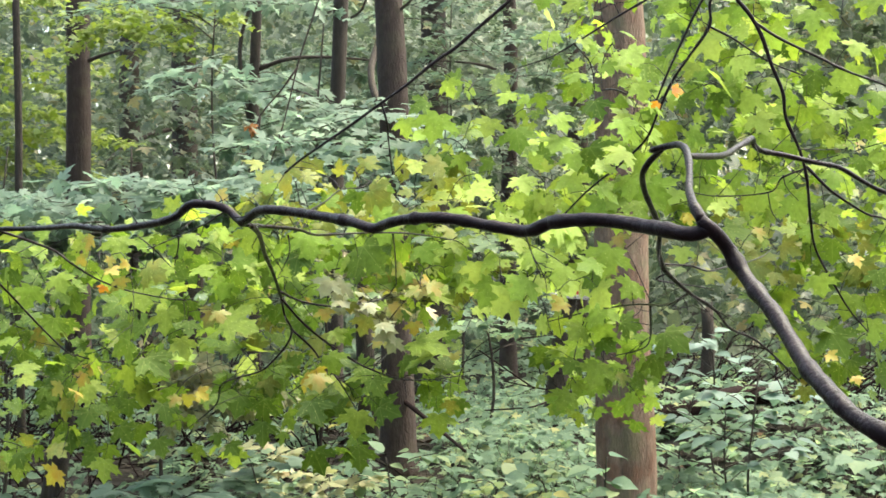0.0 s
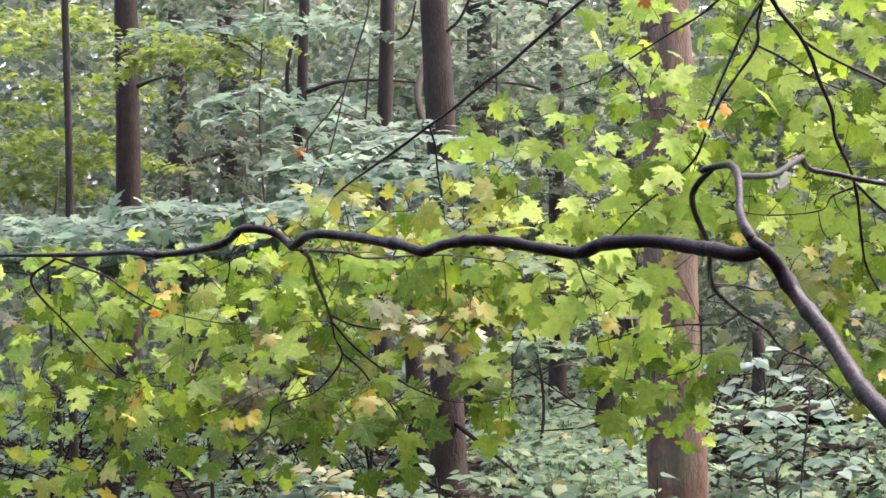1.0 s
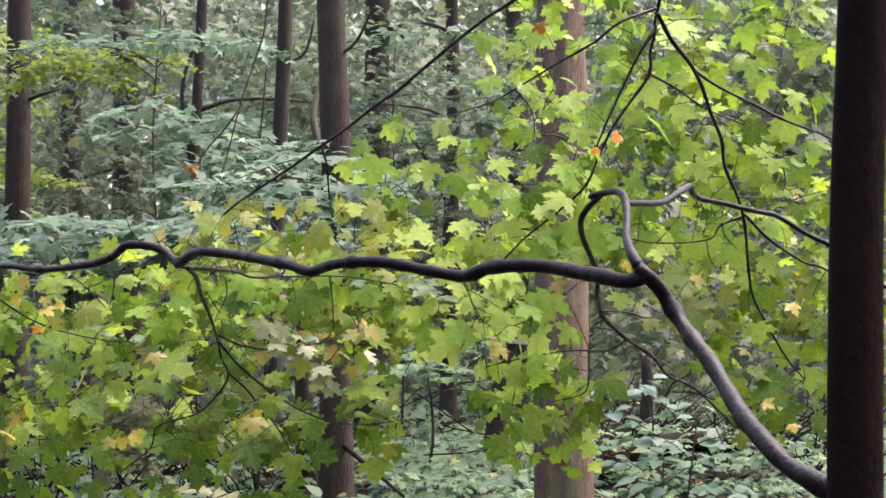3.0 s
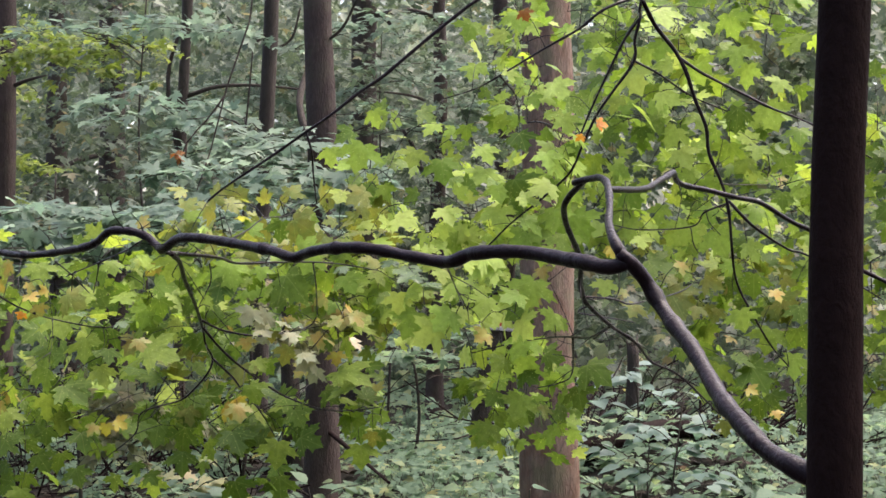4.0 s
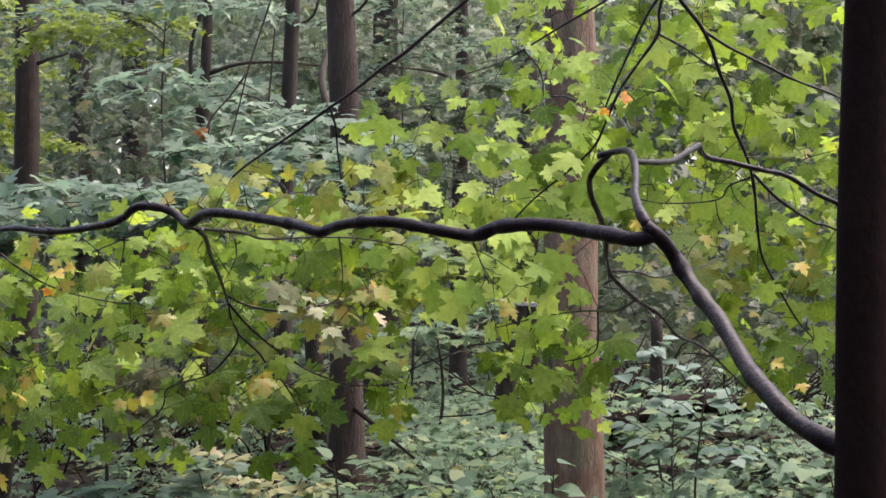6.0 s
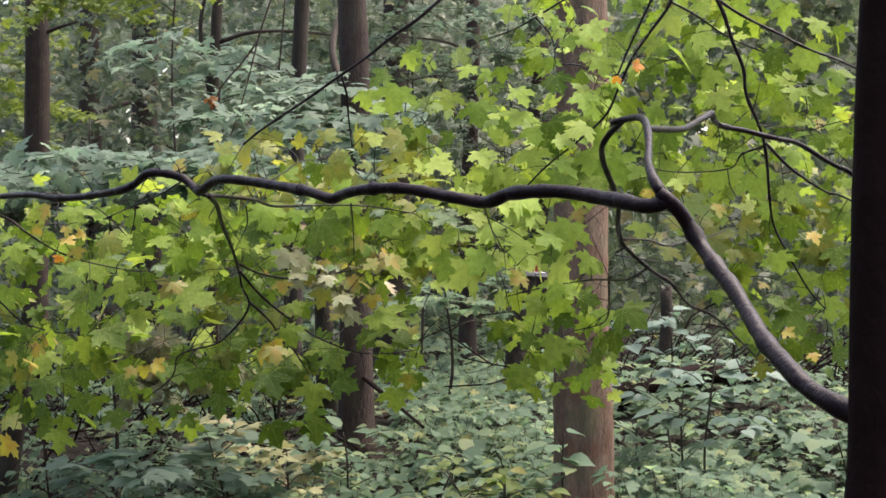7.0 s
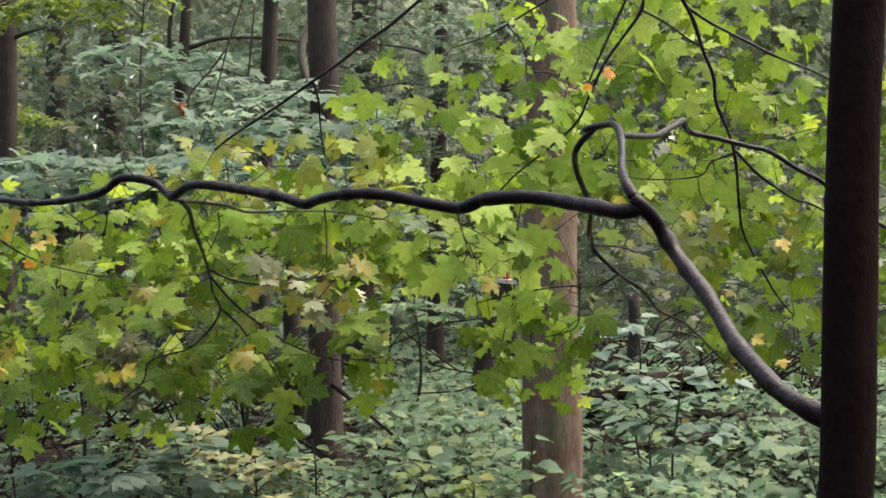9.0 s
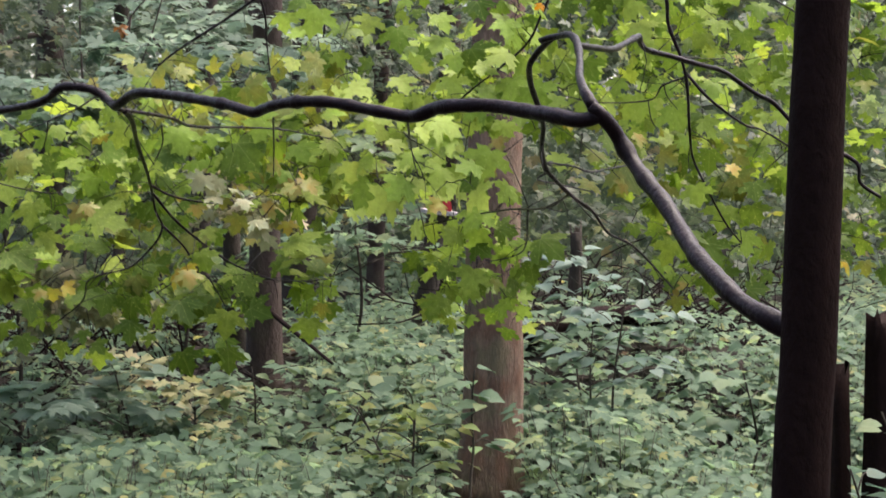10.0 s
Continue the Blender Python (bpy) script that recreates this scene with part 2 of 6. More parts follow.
p.inputs["IOR"].default_value = 1.33
p.inputs["Transmission Weight"].default_value = 1.0
M_WATER = m


# ---- shapes ----
def part(name, data, mat, parent=None, label=""):
    """Links a bmesh or mesh as one object under a thing."""
    if isinstance(data, bmesh.types.BMesh):
        me = bpy.data.meshes.new(name)
        data.to_mesh(me)
        data.free()
    else:
        me = data
    if mat and not me.materials:
        me.materials.append(mat)
    ob = new(name, me)
    ob.parent = parent
    if parent:
        ob.matrix_parent_inverse = Matrix.Translation(parent.location).inverted()
    if label:
        tagged(ob, label)
    return ob


def thing(name, place, label, category, group="", kind=""):
    ob = new(name)
    ob.location = place
    ob.empty_display_size = 0.1
    return tagged(ob, label, category, group, kind)


def smooth_line(pts, step):
    """A Catmull-Rom line through the points, cut into short steps."""
    pts = [np.array(p, float) for p in pts]
    ext = [2 * pts[0] - pts[1], *pts, 2 * pts[-1] - pts[-2]]
    out = []
    for i in range(1, len(ext) - 2):
        p0, p1, p2, p3 = ext[i - 1 : i + 3]
        n = max(2, int(np.linalg.norm(p2 - p1) / step))
        for k in range(n):
            s = k / n
            out.append(0.5 * (2 * p1 + (p2 - p0) * s + (2 * p0 - 5 * p1 + 4 * p2 - p3) * s * s + (3 * p1 - p0 - 3 * p2 + p3) * s**3))
    out.append(pts[-1])
    return np.array(out)


def tube_arrays(line, radii, sides, rough=0.0, seed=0, ridge=0.0):
    """Rings along a line; rough: uneven girth, ridge: upright ribs, both as a share of the radius."""
    rng = np.random.RandomState(seed)
    n = len(line)
    way = np.gradient(line, axis=0)
    way /= np.linalg.norm(way, axis=1)[:, None] + 1e-9
    ref = np.array([0.31, 0.83, 0.46]) if abs(way[0][2]) < 0.8 else np.array([1.0, 0.1, 0.0])
    ang = np.arange(sides) * 2 * math.pi / sides
    ribs = rng.randn(sides) * ridge
    girth = np.ones(n)
    if rough:
        k = rng.randn(n + 8)
        girth += rough * np.convolve(k, np.ones(5) / 5, "same")[4 : n + 4]
    verts, faces = [], []
    wob = rng.randn(n, sides) * rough * 0.35
    u = ref
    for i in range(n):
        u = u - way[i] * (u @ way[i])
        u /= np.linalg.norm(u)
        v = np.cross(way[i], u)
        r = radii[i] * girth[i] * (1 + ribs + wob[i])
        verts.append(line[i] + r[:, None] * (np.cos(ang)[:, None] * u + np.sin(ang)[:, None] * v))
    verts = np.concatenate(verts)
    for i in range(n - 1):
        for j in range(sides):
            k = (j + 1) % sides
            faces.append((i * sides + j, i * sides + k, (i + 1) * sides + k, (i + 1) * sides + j))
    faces.append(tuple(range(sides))[::-1])
    faces.append(tuple((n - 1) * sides + j for j in range(sides)))
    return verts, faces


def mesh_of(name, verts, faces, smooth=True):
    me = bpy.data.meshes.new(name)
    me.from_pydata([tuple(v) for v in verts], [], faces)
    if smooth:
        me.shade_smooth()
    me.update()
    return me


def tube(name, pts, r0, r1, sides=8, step=0.04, rough=0.06, seed=0, ridge=0.0, power=1.0, swell=0.0, knots=(), seam=None):
    """A branch or trunk: from radius r0 to r1, swell: a flare at its start."""
    line = smooth_line(pts, step)
    s = np.linspace(0, 1, len(line))
    if isinstance(r0, list):          # a girth for each point of the line
        at = [int(np.argmin(np.linalg.norm(line - np.array(p), axis=1))) for p in pts]
        radii = np.interp(np.arange(len(line)), at, r0)
    else:
        radii = r0 + (r1 - r0) * s**power
    if swell:
        d = np.linalg.norm(line - line[0], axis=1)
        radii = radii * (1 + swell * np.exp(-d / 0.35))
    span = float(np.linalg.norm(np.diff(line, axis=0), axis=1).sum())
    for at, much in knots:
        radii = radii * (1 + much * np.exp(-(((s - at) * span / 0.012) ** 2)))
    verts, faces = tube_arrays(line, radii, sides, rough, seed, ridge)
    if seam is not None:          # a furrow running up the stem, facing the way (x, y)
        mid = np.repeat(line, sides, 0)
        off = verts - mid
        turn = np.arctan2(off[:, 1], off[:, 0]) - math.atan2(seam[1], seam[0])
        turn = (turn + math.pi) % (2 * math.pi) - math.pi
        verts = mid + off * (1 - 0.16 * np.exp(-((turn / 0.22) ** 2)) + 0.05 * np.cos(3 * turn + 0.6))[:, None]
    return mesh_of(name, verts, faces)


def tubes(name, lines, radii, sides=5):
    """Many thin twigs in one mesh."""
    av, af, n = [], [], 0
    for i, (ln, r) in enumerate(zip(lines, radii)):
        ln = np.array(ln)
        v, f = tube_arrays(ln, np.linspace(r, r * 0.45, len(ln)), sides, 0.05, i)
        av.append(v)
        af += [tuple(k + n for k in q) for q in f]
        n += len(v)
    return mesh_of(name, np.concatenate(av), af)


# Leaf outlines: one half, from the stalk round to the tip.
MAPLE_HALF = [(0.06, -0.05), (0.20, -0.12), (0.36, -0.08), (0.56, -0.10), (0.47, 0.02), (0.42, 0.09), (0.54, 0.13), (0.72, 0.15), (0.72, 0.26), (0.98, 0.46), (0.74, 0.44), (0.72, 0.57), (0.57, 0.49), (0.36, 0.46), (0.34, 0.60), (0.45, 0.80), (0.26, 0.79), (0.14, 0.92)]
NARROW_HALF = [(0.05, -0.04), (0.18, -0.09), (0.33, -0.06), (0.48, -0.06), (0.39, 0.04), (0.34, 0.10), (0.46, 0.15), (0.62, 0.19), (0.62, 0.29), (0.86, 0.52), (0.63, 0.49), (0.60, 0.61), (0.47, 0.52), (0.29, 0.48), (0.27, 0.63), (0.37, 0.83), (0.21, 0.82), (0.11, 0.95)]
SIMPLE_HALF = [(0.36, -0.10), (0.22, 0.08), (0.50, 0.18), (0.70, 0.46), (0.38, 0.46), (0.18, 0.38), (0.32, 0.68), (0.15, 0.76)]
OVAL_HALF = [(0.23, 0.12), (0.36, 0.36), (0.27, 0.62), (0.09, 0.85)]


def leaf_template(half, hub=0.14, droop=0.25, fold=0.12, curl=0.0, twist=0.0, inner=0.0):
    """Vertices (x across, y to the tip, z up) and triangles of a leaf bent over its ribs; inner: a ring of vertices between hub and rim."""
    rim = np.array([(0.0, 0.0), *half, (0.0, 1.08), *[(-x, y) for x, y in half[::-1]]])
    n = len(rim)
    mid = np.array((0.0, hub))
    rings = [mid + (rim - mid) * np.minimum(inner, 0.26 / np.hypot(*(rim - mid).T))[:, None], rim] if inner else [rim]
    flat = np.concatenate([[mid], *rings])
    x, y = flat[:, 0], flat[:, 1]
    r, turn = np.hypot(x, y - hub), np.arctan2(x, y - hub)
    z = fold * (np.sqrt(x * x + 0.01) - 0.1) - droop * r * r + curl * x * y + twist * x + 0.02 * r * np.cos(5.2 * turn + 9.0 * twist)
    tri = [(0, 1 + (k + 1) % n, 1 + k) for k in range(n)]
    if inner:
        for k in range(n):
            j = (k + 1) % n
            tri += [(1 + k, 1 + j, 1 + n + j), (1 + k, 1 + n + j, 1 + n + k)]
    return np.c_[flat, z], tri


def oval_template(fold=0.15, droop=0.25):
    spine = [(0, 0), (0, 0.38), (0, 0.70), (0, 1)]
    flat = np.array([*spine, *OVAL_HALF, *[(-x, y) for x, y in OVAL_HALF]], float)
    z = fold * np.abs(flat[:, 0]) - droop * flat[:, 1] ** 2
    tri = [(0, 4, 1), (4, 5, 1), (5, 6, 1), (1, 6, 2), (6, 7, 2), (7, 3, 2), (0, 1, 8), (8, 1, 9), (9, 1, 10), (1, 2, 10), (10, 2, 11), (11, 2, 3)]
    return np.c_[flat, z], tri


MAPLES = [leaf_template(h, 0.14, d, f, c, w, 0.5) for h, d, f, c, w in
          ((MAPLE_HALF, 0.16, 0.14, 0.10, 0.05), (MAPLE_HALF, 0.26, 0.20, -0.16, -0.08), (NARROW_HALF, 0.08, 0.10, 0.20, 0.09), (MAPLE_HALF, 0.32, 0.06, -0.20, 0.0), (NARROW_HALF, 0.18, 0.28, 0.08, -0.05))]
SIMPLE = leaf_template(SIMPLE_HALF, 0.14, 0.3, 0.15)
OVAL = oval_template()
FARLEAF = (np.array([(0, 0, 0), (0.32, 0.4, 0.06), (0, 1, -0.15), (-0.32, 0.4, 0.06)], float), [(0, 1, 2), (0, 2, 3)])


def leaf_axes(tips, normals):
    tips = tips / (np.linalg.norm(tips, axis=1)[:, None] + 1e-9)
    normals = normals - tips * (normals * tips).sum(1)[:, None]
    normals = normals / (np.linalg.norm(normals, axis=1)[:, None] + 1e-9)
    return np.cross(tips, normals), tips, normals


def leaf_cloud(name, template, places, tips, normals, sizes):
    """All the leaves of one kind in one mesh."""
    tv, tf = template
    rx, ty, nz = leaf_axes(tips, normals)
    v = places[:, None] + sizes[:, None, None] * (tv[None, :, 0:1] * rx[:, None] + tv[None, :, 1:2] * ty[:, None] + tv[None, :, 2:3] * nz[:, None])
    n, k = len(places), len(tv)
    tri = (np.array(tf)[None] + (np.arange(n) * k)[:, None, None]).reshape(-1, 3)
    me = bpy.data.meshes.new(name)
    me.vertices.add(n * k)
    me.vertices.foreach_set("co", v.reshape(-1).astype(np.float32))
    me.loops.add(len(tri) * 3)
    me.loops.foreach_set("vertex_index", tri.reshape(-1).astype(np.int32))
    me.polygons.add(len(tri))
    me.polygons.foreach_set("loop_start", (np.arange(len(tri)) * 3).astype(np.int32))
    me.polygons.foreach_set("use_smooth", np.ones(len(tri), bool))
    uv = me.uv_layers.new(name="leaf")
    uv.data.foreach_set("uv", np.tile(tv[:, :2][np.array(tf).reshape(-1)], (n, 1)).reshape(-1).astype(np.float32))
    me.update()
    me.validate()
    return me


def leaf_mesh(name, template):
    one = np.zeros((1, 3))
    return leaf_cloud(name, template, one, np.array([[0.0, 1, 0]]), np.array([[0.0, 0, 1]]), np.ones(1))


def leaf_pose(place, tip, normal, size):
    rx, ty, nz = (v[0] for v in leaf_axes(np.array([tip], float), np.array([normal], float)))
    m = Matrix((rx, ty, nz)).transposed().to_4x4()
    return Matrix.Translation(place) @ m @ Matrix.Diagonal((size, size, size, 1))


# ---- ground ----
def ground_height(x, y):
    """Level near by, with a low bank that rises beyond the thick trunk."""
    k = np.clip((y - 9.0) / 3.6, 0, 1)
    return -0.22 + 0.50 * k * k * (3 - 2 * k) + 0.05 * np.sin(x * 0.9 + 1.0) * np.cos(y * 0.7) + 0.04 * np.sin(x * 2.1 + y * 1.3) + 0.02 * np.clip(14 - y, -9, 0) + 0.33 * np.exp(-((x - 1.45) / 1.4) ** 2 - ((y - 12.4) / 1.0) ** 2)


def build_ground():
    near = np.arange(-14, 30.1, 0.4)
    xs = np.unique(np.round(np.concatenate([np.arange(-14, 14.1, 0.4), np.linspace(-900, -14, 14), np.linspace(14, 900, 14)]), 3))
    ys = np.unique(np.round(np.concatenate([near, np.linspace(-900, -14, 14), np.linspace(30, 900, 14)]), 3))
    gx, gy = np.meshgrid(xs, ys)
    gz = np.where((abs(gx) <= 40) & (abs(gy) <= 60), ground_height(gx, gy), 0.1)
    v = np.stack([gx, gy, gz], -1).reshape(-1, 3)
    w = len(xs)
    f = [(j * w + i, j * w + i + 1, (j + 1) * w + i + 1, (j + 1) * w + i) for j in range(len(ys) - 1) for i in range(w - 1)]
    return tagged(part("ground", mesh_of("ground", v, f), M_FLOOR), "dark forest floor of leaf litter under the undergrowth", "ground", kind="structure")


build_ground()


# ---- woodland trees ----
def forest_tree(label, foot, top, r0, mat, seed, limbs=3, sides=14, ridge=0.05, group="woodland trees", bare=6.5, height=None, seam=None):
    """A standing tree: trunk from its foot through a point higher up, limbs, and a crown well above; with a height, a broken stump."""
    rng = np.random.RandomState(seed)
    foot, top = np.array(foot, float), np.array(top, float)
    way = (top - foot) / (top[2] - foot[2])
    gz = float(ground_height(foot[0], foot[1]))
    base = foot + way * (gz - 0.05 - foot[2])
    pts = [base]
    for z in (0.6, 1.5, 2.5, 3.8, 5.5, 8.0, 11.0, 14.0):
        if height and z >= height - 0.1:
            pts.append(base + way * height)
            break
        q = base + way * min(z, 4.0) + np.array([way[0] * 0.25, way[1] * 0.25, 1.0]) * max(0.0, z - 4.0)
        q[:2] += rng.randn(2) * 0.014 * z**0.5
        pts.append(q)
    tree = thing("broken_trunk" if height else "tree", base, label, "dead tree" if height else "tree", "" if height else group)
    me = tube("trunk", pts, r0 * 1.08, r0 * (0.85 if height else 0.35), sides, 0.1, 0.035, seed, ridge, swell=0.35, seam=seam)
    part("trunk", me, mat, tree)
    if height:
        for k in range(sides):
            me.vertices[len(me.vertices) - 1 - k].co.z += rng.uniform(-0.06, 0.10)
        return tree
    for k in range(limbs):
        z = rng.uniform(bare, 10)
        a = rng.uniform(0, 2 * math.pi)
        s = base + np.array([way[0] * 0.25, way[1] * 0.25, 1.0]) * z + np.array([way[0], way[1], 0]) * 3.0
        d = np.array([math.cos(a), math.sin(a), 0.5])
        part("limb", tube("limb", [s, s + d * 0.8 + (0, 0, 0.1), s + d * 2.0 + (0, 0, -0.1)], r0 * 0.3, r0 * 0.08, 6, 0.15, 0.05, seed + k), mat, tree)
    n = 420
    q = rng.randn(n, 3) * (1.6, 1.6, 1.6) + pts[-2] + (0, 0, -0.5)
    q[:, 2] = np.maximum(q[:, 2], bare + 0.6)
    part("crown", leaf_cloud("crown", SIMPLE, q, rng.randn(n, 3) + (0, 0, -0.8), rng.randn(n, 3) * 0.5 + (0, 0, 1), rng.uniform(0.16, 0.30, n)), M_FAR, tree)
    return tree


TREES = [
    forest_tree("thick red-brown barked tree trunk rising from the undergrowth", (0.611, 9.426, 0.733), (0.617, 9.363, 3.151), 0.1455, M_RED, 11, sides=40, ridge=0.02, seam=(-0.22, -1.0)),
    forest_tree("straight slim grey-brown tree trunk behind pale foliage", (-3.537, 13.987, 2.294), (-3.519, 13.944, 3.910), 0.1062, M_BARK, 12),
    forest_tree("thin dark sapling trunk at the edge of the wood", (-3.189, 10.990, 2.109), (-3.211, 10.956, 3.415), 0.0254, M_DARKBARK, 13, limbs=1),
    forest_tree("slender tree trunk among pale foliage", (-2.133, 14.039, 0.309), (-2.004, 13.954, 3.541), 0.0462, M_DARKBARK, 14),
    forest_tree("sturdy brown tree trunk with a flared foot", (-0.752, 11.532, 0.540), (-0.768, 11.454, 3.498), 0.1024, M_BARK, 15, sides=18),
    forest_tree("thin dark tree trunk in the shaded wood", (-1.348, 13.966, 3.079), (-1.316, 13.943, 3.956), 0.0647, M_DARKBARK, 16),
    forest_tree("dark purplish tree trunk deeper in the wood", (-0.851, 19.974, 2.856), (-0.818, 19.920, 4.900), 0.1781, M_DARKBARK, 17),
    forest_tree("thin red-brown tree trunk deeper in the wood", (0.000, 19.036, 0.475), (0.038, 18.931, 4.484), 0.0877, M_BARK, 18),
    forest_tree("broad dark tree trunk far back in shade", (-4.151, 21.966, 3.199), (-4.194, 21.920, 4.940), 0.1814, M_DARKBARK, 19),
    forest_tree("dim dark tree trunk far back in the wood", (-5.312, 23.942, 4.136), (-5.352, 23.909, 5.402), 0.1583, M_DARKBARK, 27),
    forest_tree("brown trunk far back behind the branch", (0.838, 21.000, 1.880), (0.852, 20.967, 3.126), 0.1524, M_BARK, 23),
]
forest_tree("dark leaning broken trunk behind hanging maple leaves", (-2.669, 10.033, 0.480), (-2.547, 10.014, 1.206), 0.0660, M_DARKBARK, 21, height=1.35)
forest_tree("dark broken stem beside the sturdy brown trunk", (-1.027, 12.534, 0.447), (-1.055, 12.517, 1.107), 0.0660, M_DARKBARK, 22, height=1.45)
forest_tree("thin dark broken stem beyond the shrubs", (1.484, 13.034, 0.487), (1.501, 13.009, 1.430), 0.0472, M_DARKBARK, 24, height=0.8)
forest_tree("dark rotten broken trunk near the slim maple", (1.953, 6.657, 0.418), (1.950, 6.678, 1.080), 0.0600, M_SHADEBARK, 25, height=1.33, ridge=0.12)
forest_tree("low dark rotten stump behind the slim maple", (1.849, 6.860, 0.381), (1.846, 6.875, 0.836), 0.0432, M_SHADEBARK, 26, height=1.07, ridge=0.12)


def far_limb(owner, pts, r0, r1, mat, seed):
    part("limb", tube("limb", pts, r0, r1, 6, 0.06, 0.06, seed), mat, TREES[owner])


far_limb(3, [(-2.023, 13.961, 3.255), (-1.773, 13.959, 3.333), (-1.460, 14.059, 3.355), (-1.026, 14.160, 3.330)], 0.020, 0.008, M_DARKBARK, 1)
far_limb(3, [(-2.073, 13.978, 2.617), (-2.180, 13.958, 3.402), (-2.027, 13.944, 3.933)], 0.022, 0.014, M_DARKBARK, 2)
far_limb(1, [(-3.519, 13.960, 3.301), (-3.320, 13.859, 3.362), (-3.109, 13.658, 3.382)], 0.022, 0.007, M_BARK, 3)
far_limb(8, [(-4.129, 21.958, 3.474), (-4.410, 21.561, 3.369), (-4.735, 21.266, 3.176), (-4.904, 20.971, 2.974), (-5.057, 20.978, 2.724)], 0.045, 0.02, M_DARKBARK, 4)
far_limb(6, [(-0.818, 19.922, 4.834), (-0.548, 19.720, 4.900), (-0.252, 19.520, 4.899), (0.103, 19.324, 4.750)], 0.045, 0.018, M_DARKBARK, 5)
far_limb(6, [(-0.818, 19.920, 4.900), (-0.614, 19.721, 4.867), (-0.401, 19.528, 4.588)], 0.035, 0.014, M_DARKBARK, 6)
far_limb(4, [(-0.743, 11.482, 2.436), (-0.938, 11.870, 2.916), (-0.901, 12.161, 3.251)], 0.032, 0.024, M_DARKBARK, 7)
far_limb(4, [(-0.728, 11.527, 0.729), (-0.522, 11.029, 0.622), (-0.271, 10.433, 0.487)], 0.020, 0.009, M_SHADEBARK, 8)
far_limb(0, [(0.654, 9.304, 5.383), (-0.269, 9.632, 4.320), (-0.970, 9.951, 3.613), (-1.085, 9.961, 3.217), (-1.151, 9.966, 3.019), (-1.217, 9.971, 2.821), (-1.267, 9.977, 2.624), (-1.316, 9.981, 2.442), (-1.385, 9.888, 2.189), (-1.430, 9.892, 2.019)], 0.012, 0.0035, M_BARK, 9)
far_limb(0, [(-1.224, 9.972, 2.788), (-1.333, 9.976, 2.640), (-1.448, 9.980, 2.508), (-1.504, 9.984, 2.327), (-1.581, 9.889, 2.150)], 0.006, 0.003, M_BARK, 10)
far_limb(0, [(-1.448, 9.980, 2.508), (-1.465, 9.984, 2.360), (-1.499, 9.889, 2.156)], 0.007, 0.0035, M_BARK, 11)
far_limb(0, [(-1.333, 9.982, 2.409), (-1.267, 9.984, 2.327), (-1.250, 9.985, 2.307)], 0.006, 0.0035, M_BARK, 12)
far_limb(7, [(0.025, 18.975, 2.793), (-0.149, 18.869, 3.036), (-0.273, 18.761, 3.338), (-0.518, 18.653, 3.637)], 0.035, 0.015, M_DARKBARK, 13)
far_limb(7, [(0.038, 18.951, 3.733), (-0.273, 18.748, 3.834), (-0.822, 18.547, 3.872)], 0.020, 0.007, M_DARKBARK, 14)
far_limb(5, [(-1.330, 13.952, 3.633), (-1.165, 13.850, 3.710), (-1.088, 13.743, 3.945)], 0.012, 0.008, M_DARKBARK, 15)
far_limb(5, [(-1.325, 13.947, 3.818), (-1.508, 13.851, 3.664), (-1.667, 13.646, 3.861)], 0.013, 0.006, M_DARKBARK, 16)
far_limb(4, [(-0.759, 11.459, 3.308), (-0.611, 11.257, 3.390), (-0.491, 11.052, 3.578)], 0.012, 0.008, M_DARKBARK, 17)

# a withered red-brown leaf caught on the hanging twigs
CRUMPLED = [leaf_template(NARROW_HALF, 0.14, d, f, c, w, 0.5) for d, f, c, w in ((0.9, 0.9, 0.5, 0.2), (0.7, 1.2, -0.6, -0.3))]
for k, (place, tip, normal, size) in enumerate((((-1.500, 9.931, 2.440), (0.7, -0.1, -0.35), (0.1, -0.9, 0.5), 0.060), ((-1.480, 9.925, 2.435), (-0.9, 0.2, 0.1), (-0.2, -0.6, 0.7), 0.062), ((-1.490, 9.940, 2.430), (0.2, -0.3, -0.9), (0.5, -0.8, 0.1), 0.045))):
    dry = part("leaf", leaf_mesh("leaf", CRUMPLED[k % 2]), M_RUSTY, TREES[0], "crumpled withered red-brown leaf")
    dry.matrix_basis = leaf_pose(place, tip, normal, size)


# ---- fallen log and brushwood ----
LOG = [np.array(p) for p in ((0.974, 12.031, 0.581), (1.341, 12.130, 0.604), (1.688, 12.330, 0.628), (2.087, 12.529, 0.645))]
for p in LOG:
    p[2] = ground_height(p[0], p[1]) + 0.08
# The log takes the near-black bark in place of the shade it lies in.
tagged(part("fallen_log", tube("fallen_log", LOG, 0.085, 0.075, 12, 0.1, 0.05, 9, 0.04), M_SHADEBARK), "rotting fallen log lying among the undergrowth, darkened to imitate shade", "log")


def brushwood(label, x0, x1, y0, y1, count, tall, seed):
    """A thicket of bare dark sticks leaning on one another."""
    rng = np.random.RandomState(seed)
    lines, radii = [], []
    for _ in range(count):
        x, y = rng.uniform(x0, x1), rng.uniform(y0, y1)
        a = np.array([x, y, ground_height(x, y) - 0.02])
        b = a + (rng.randn() * 0.5, rng.randn() * 0.3, rng.uniform(0.05, 1.0) ** 2 * tall)
        lines.append(smooth_line([a, a * 0.65 + b * 0.35 + rng.randn(3) * 0.07, a * 0.3 + b * 0.7 + rng.randn(3) * 0.07, b], 0.15))
        radii.append(rng.uniform(0.003, 0.012))
    tagged(part("brushwood", tubes("brushwood", lines, radii, 5), M_SHADEBARK), label, "brushwood", kind="stuff")


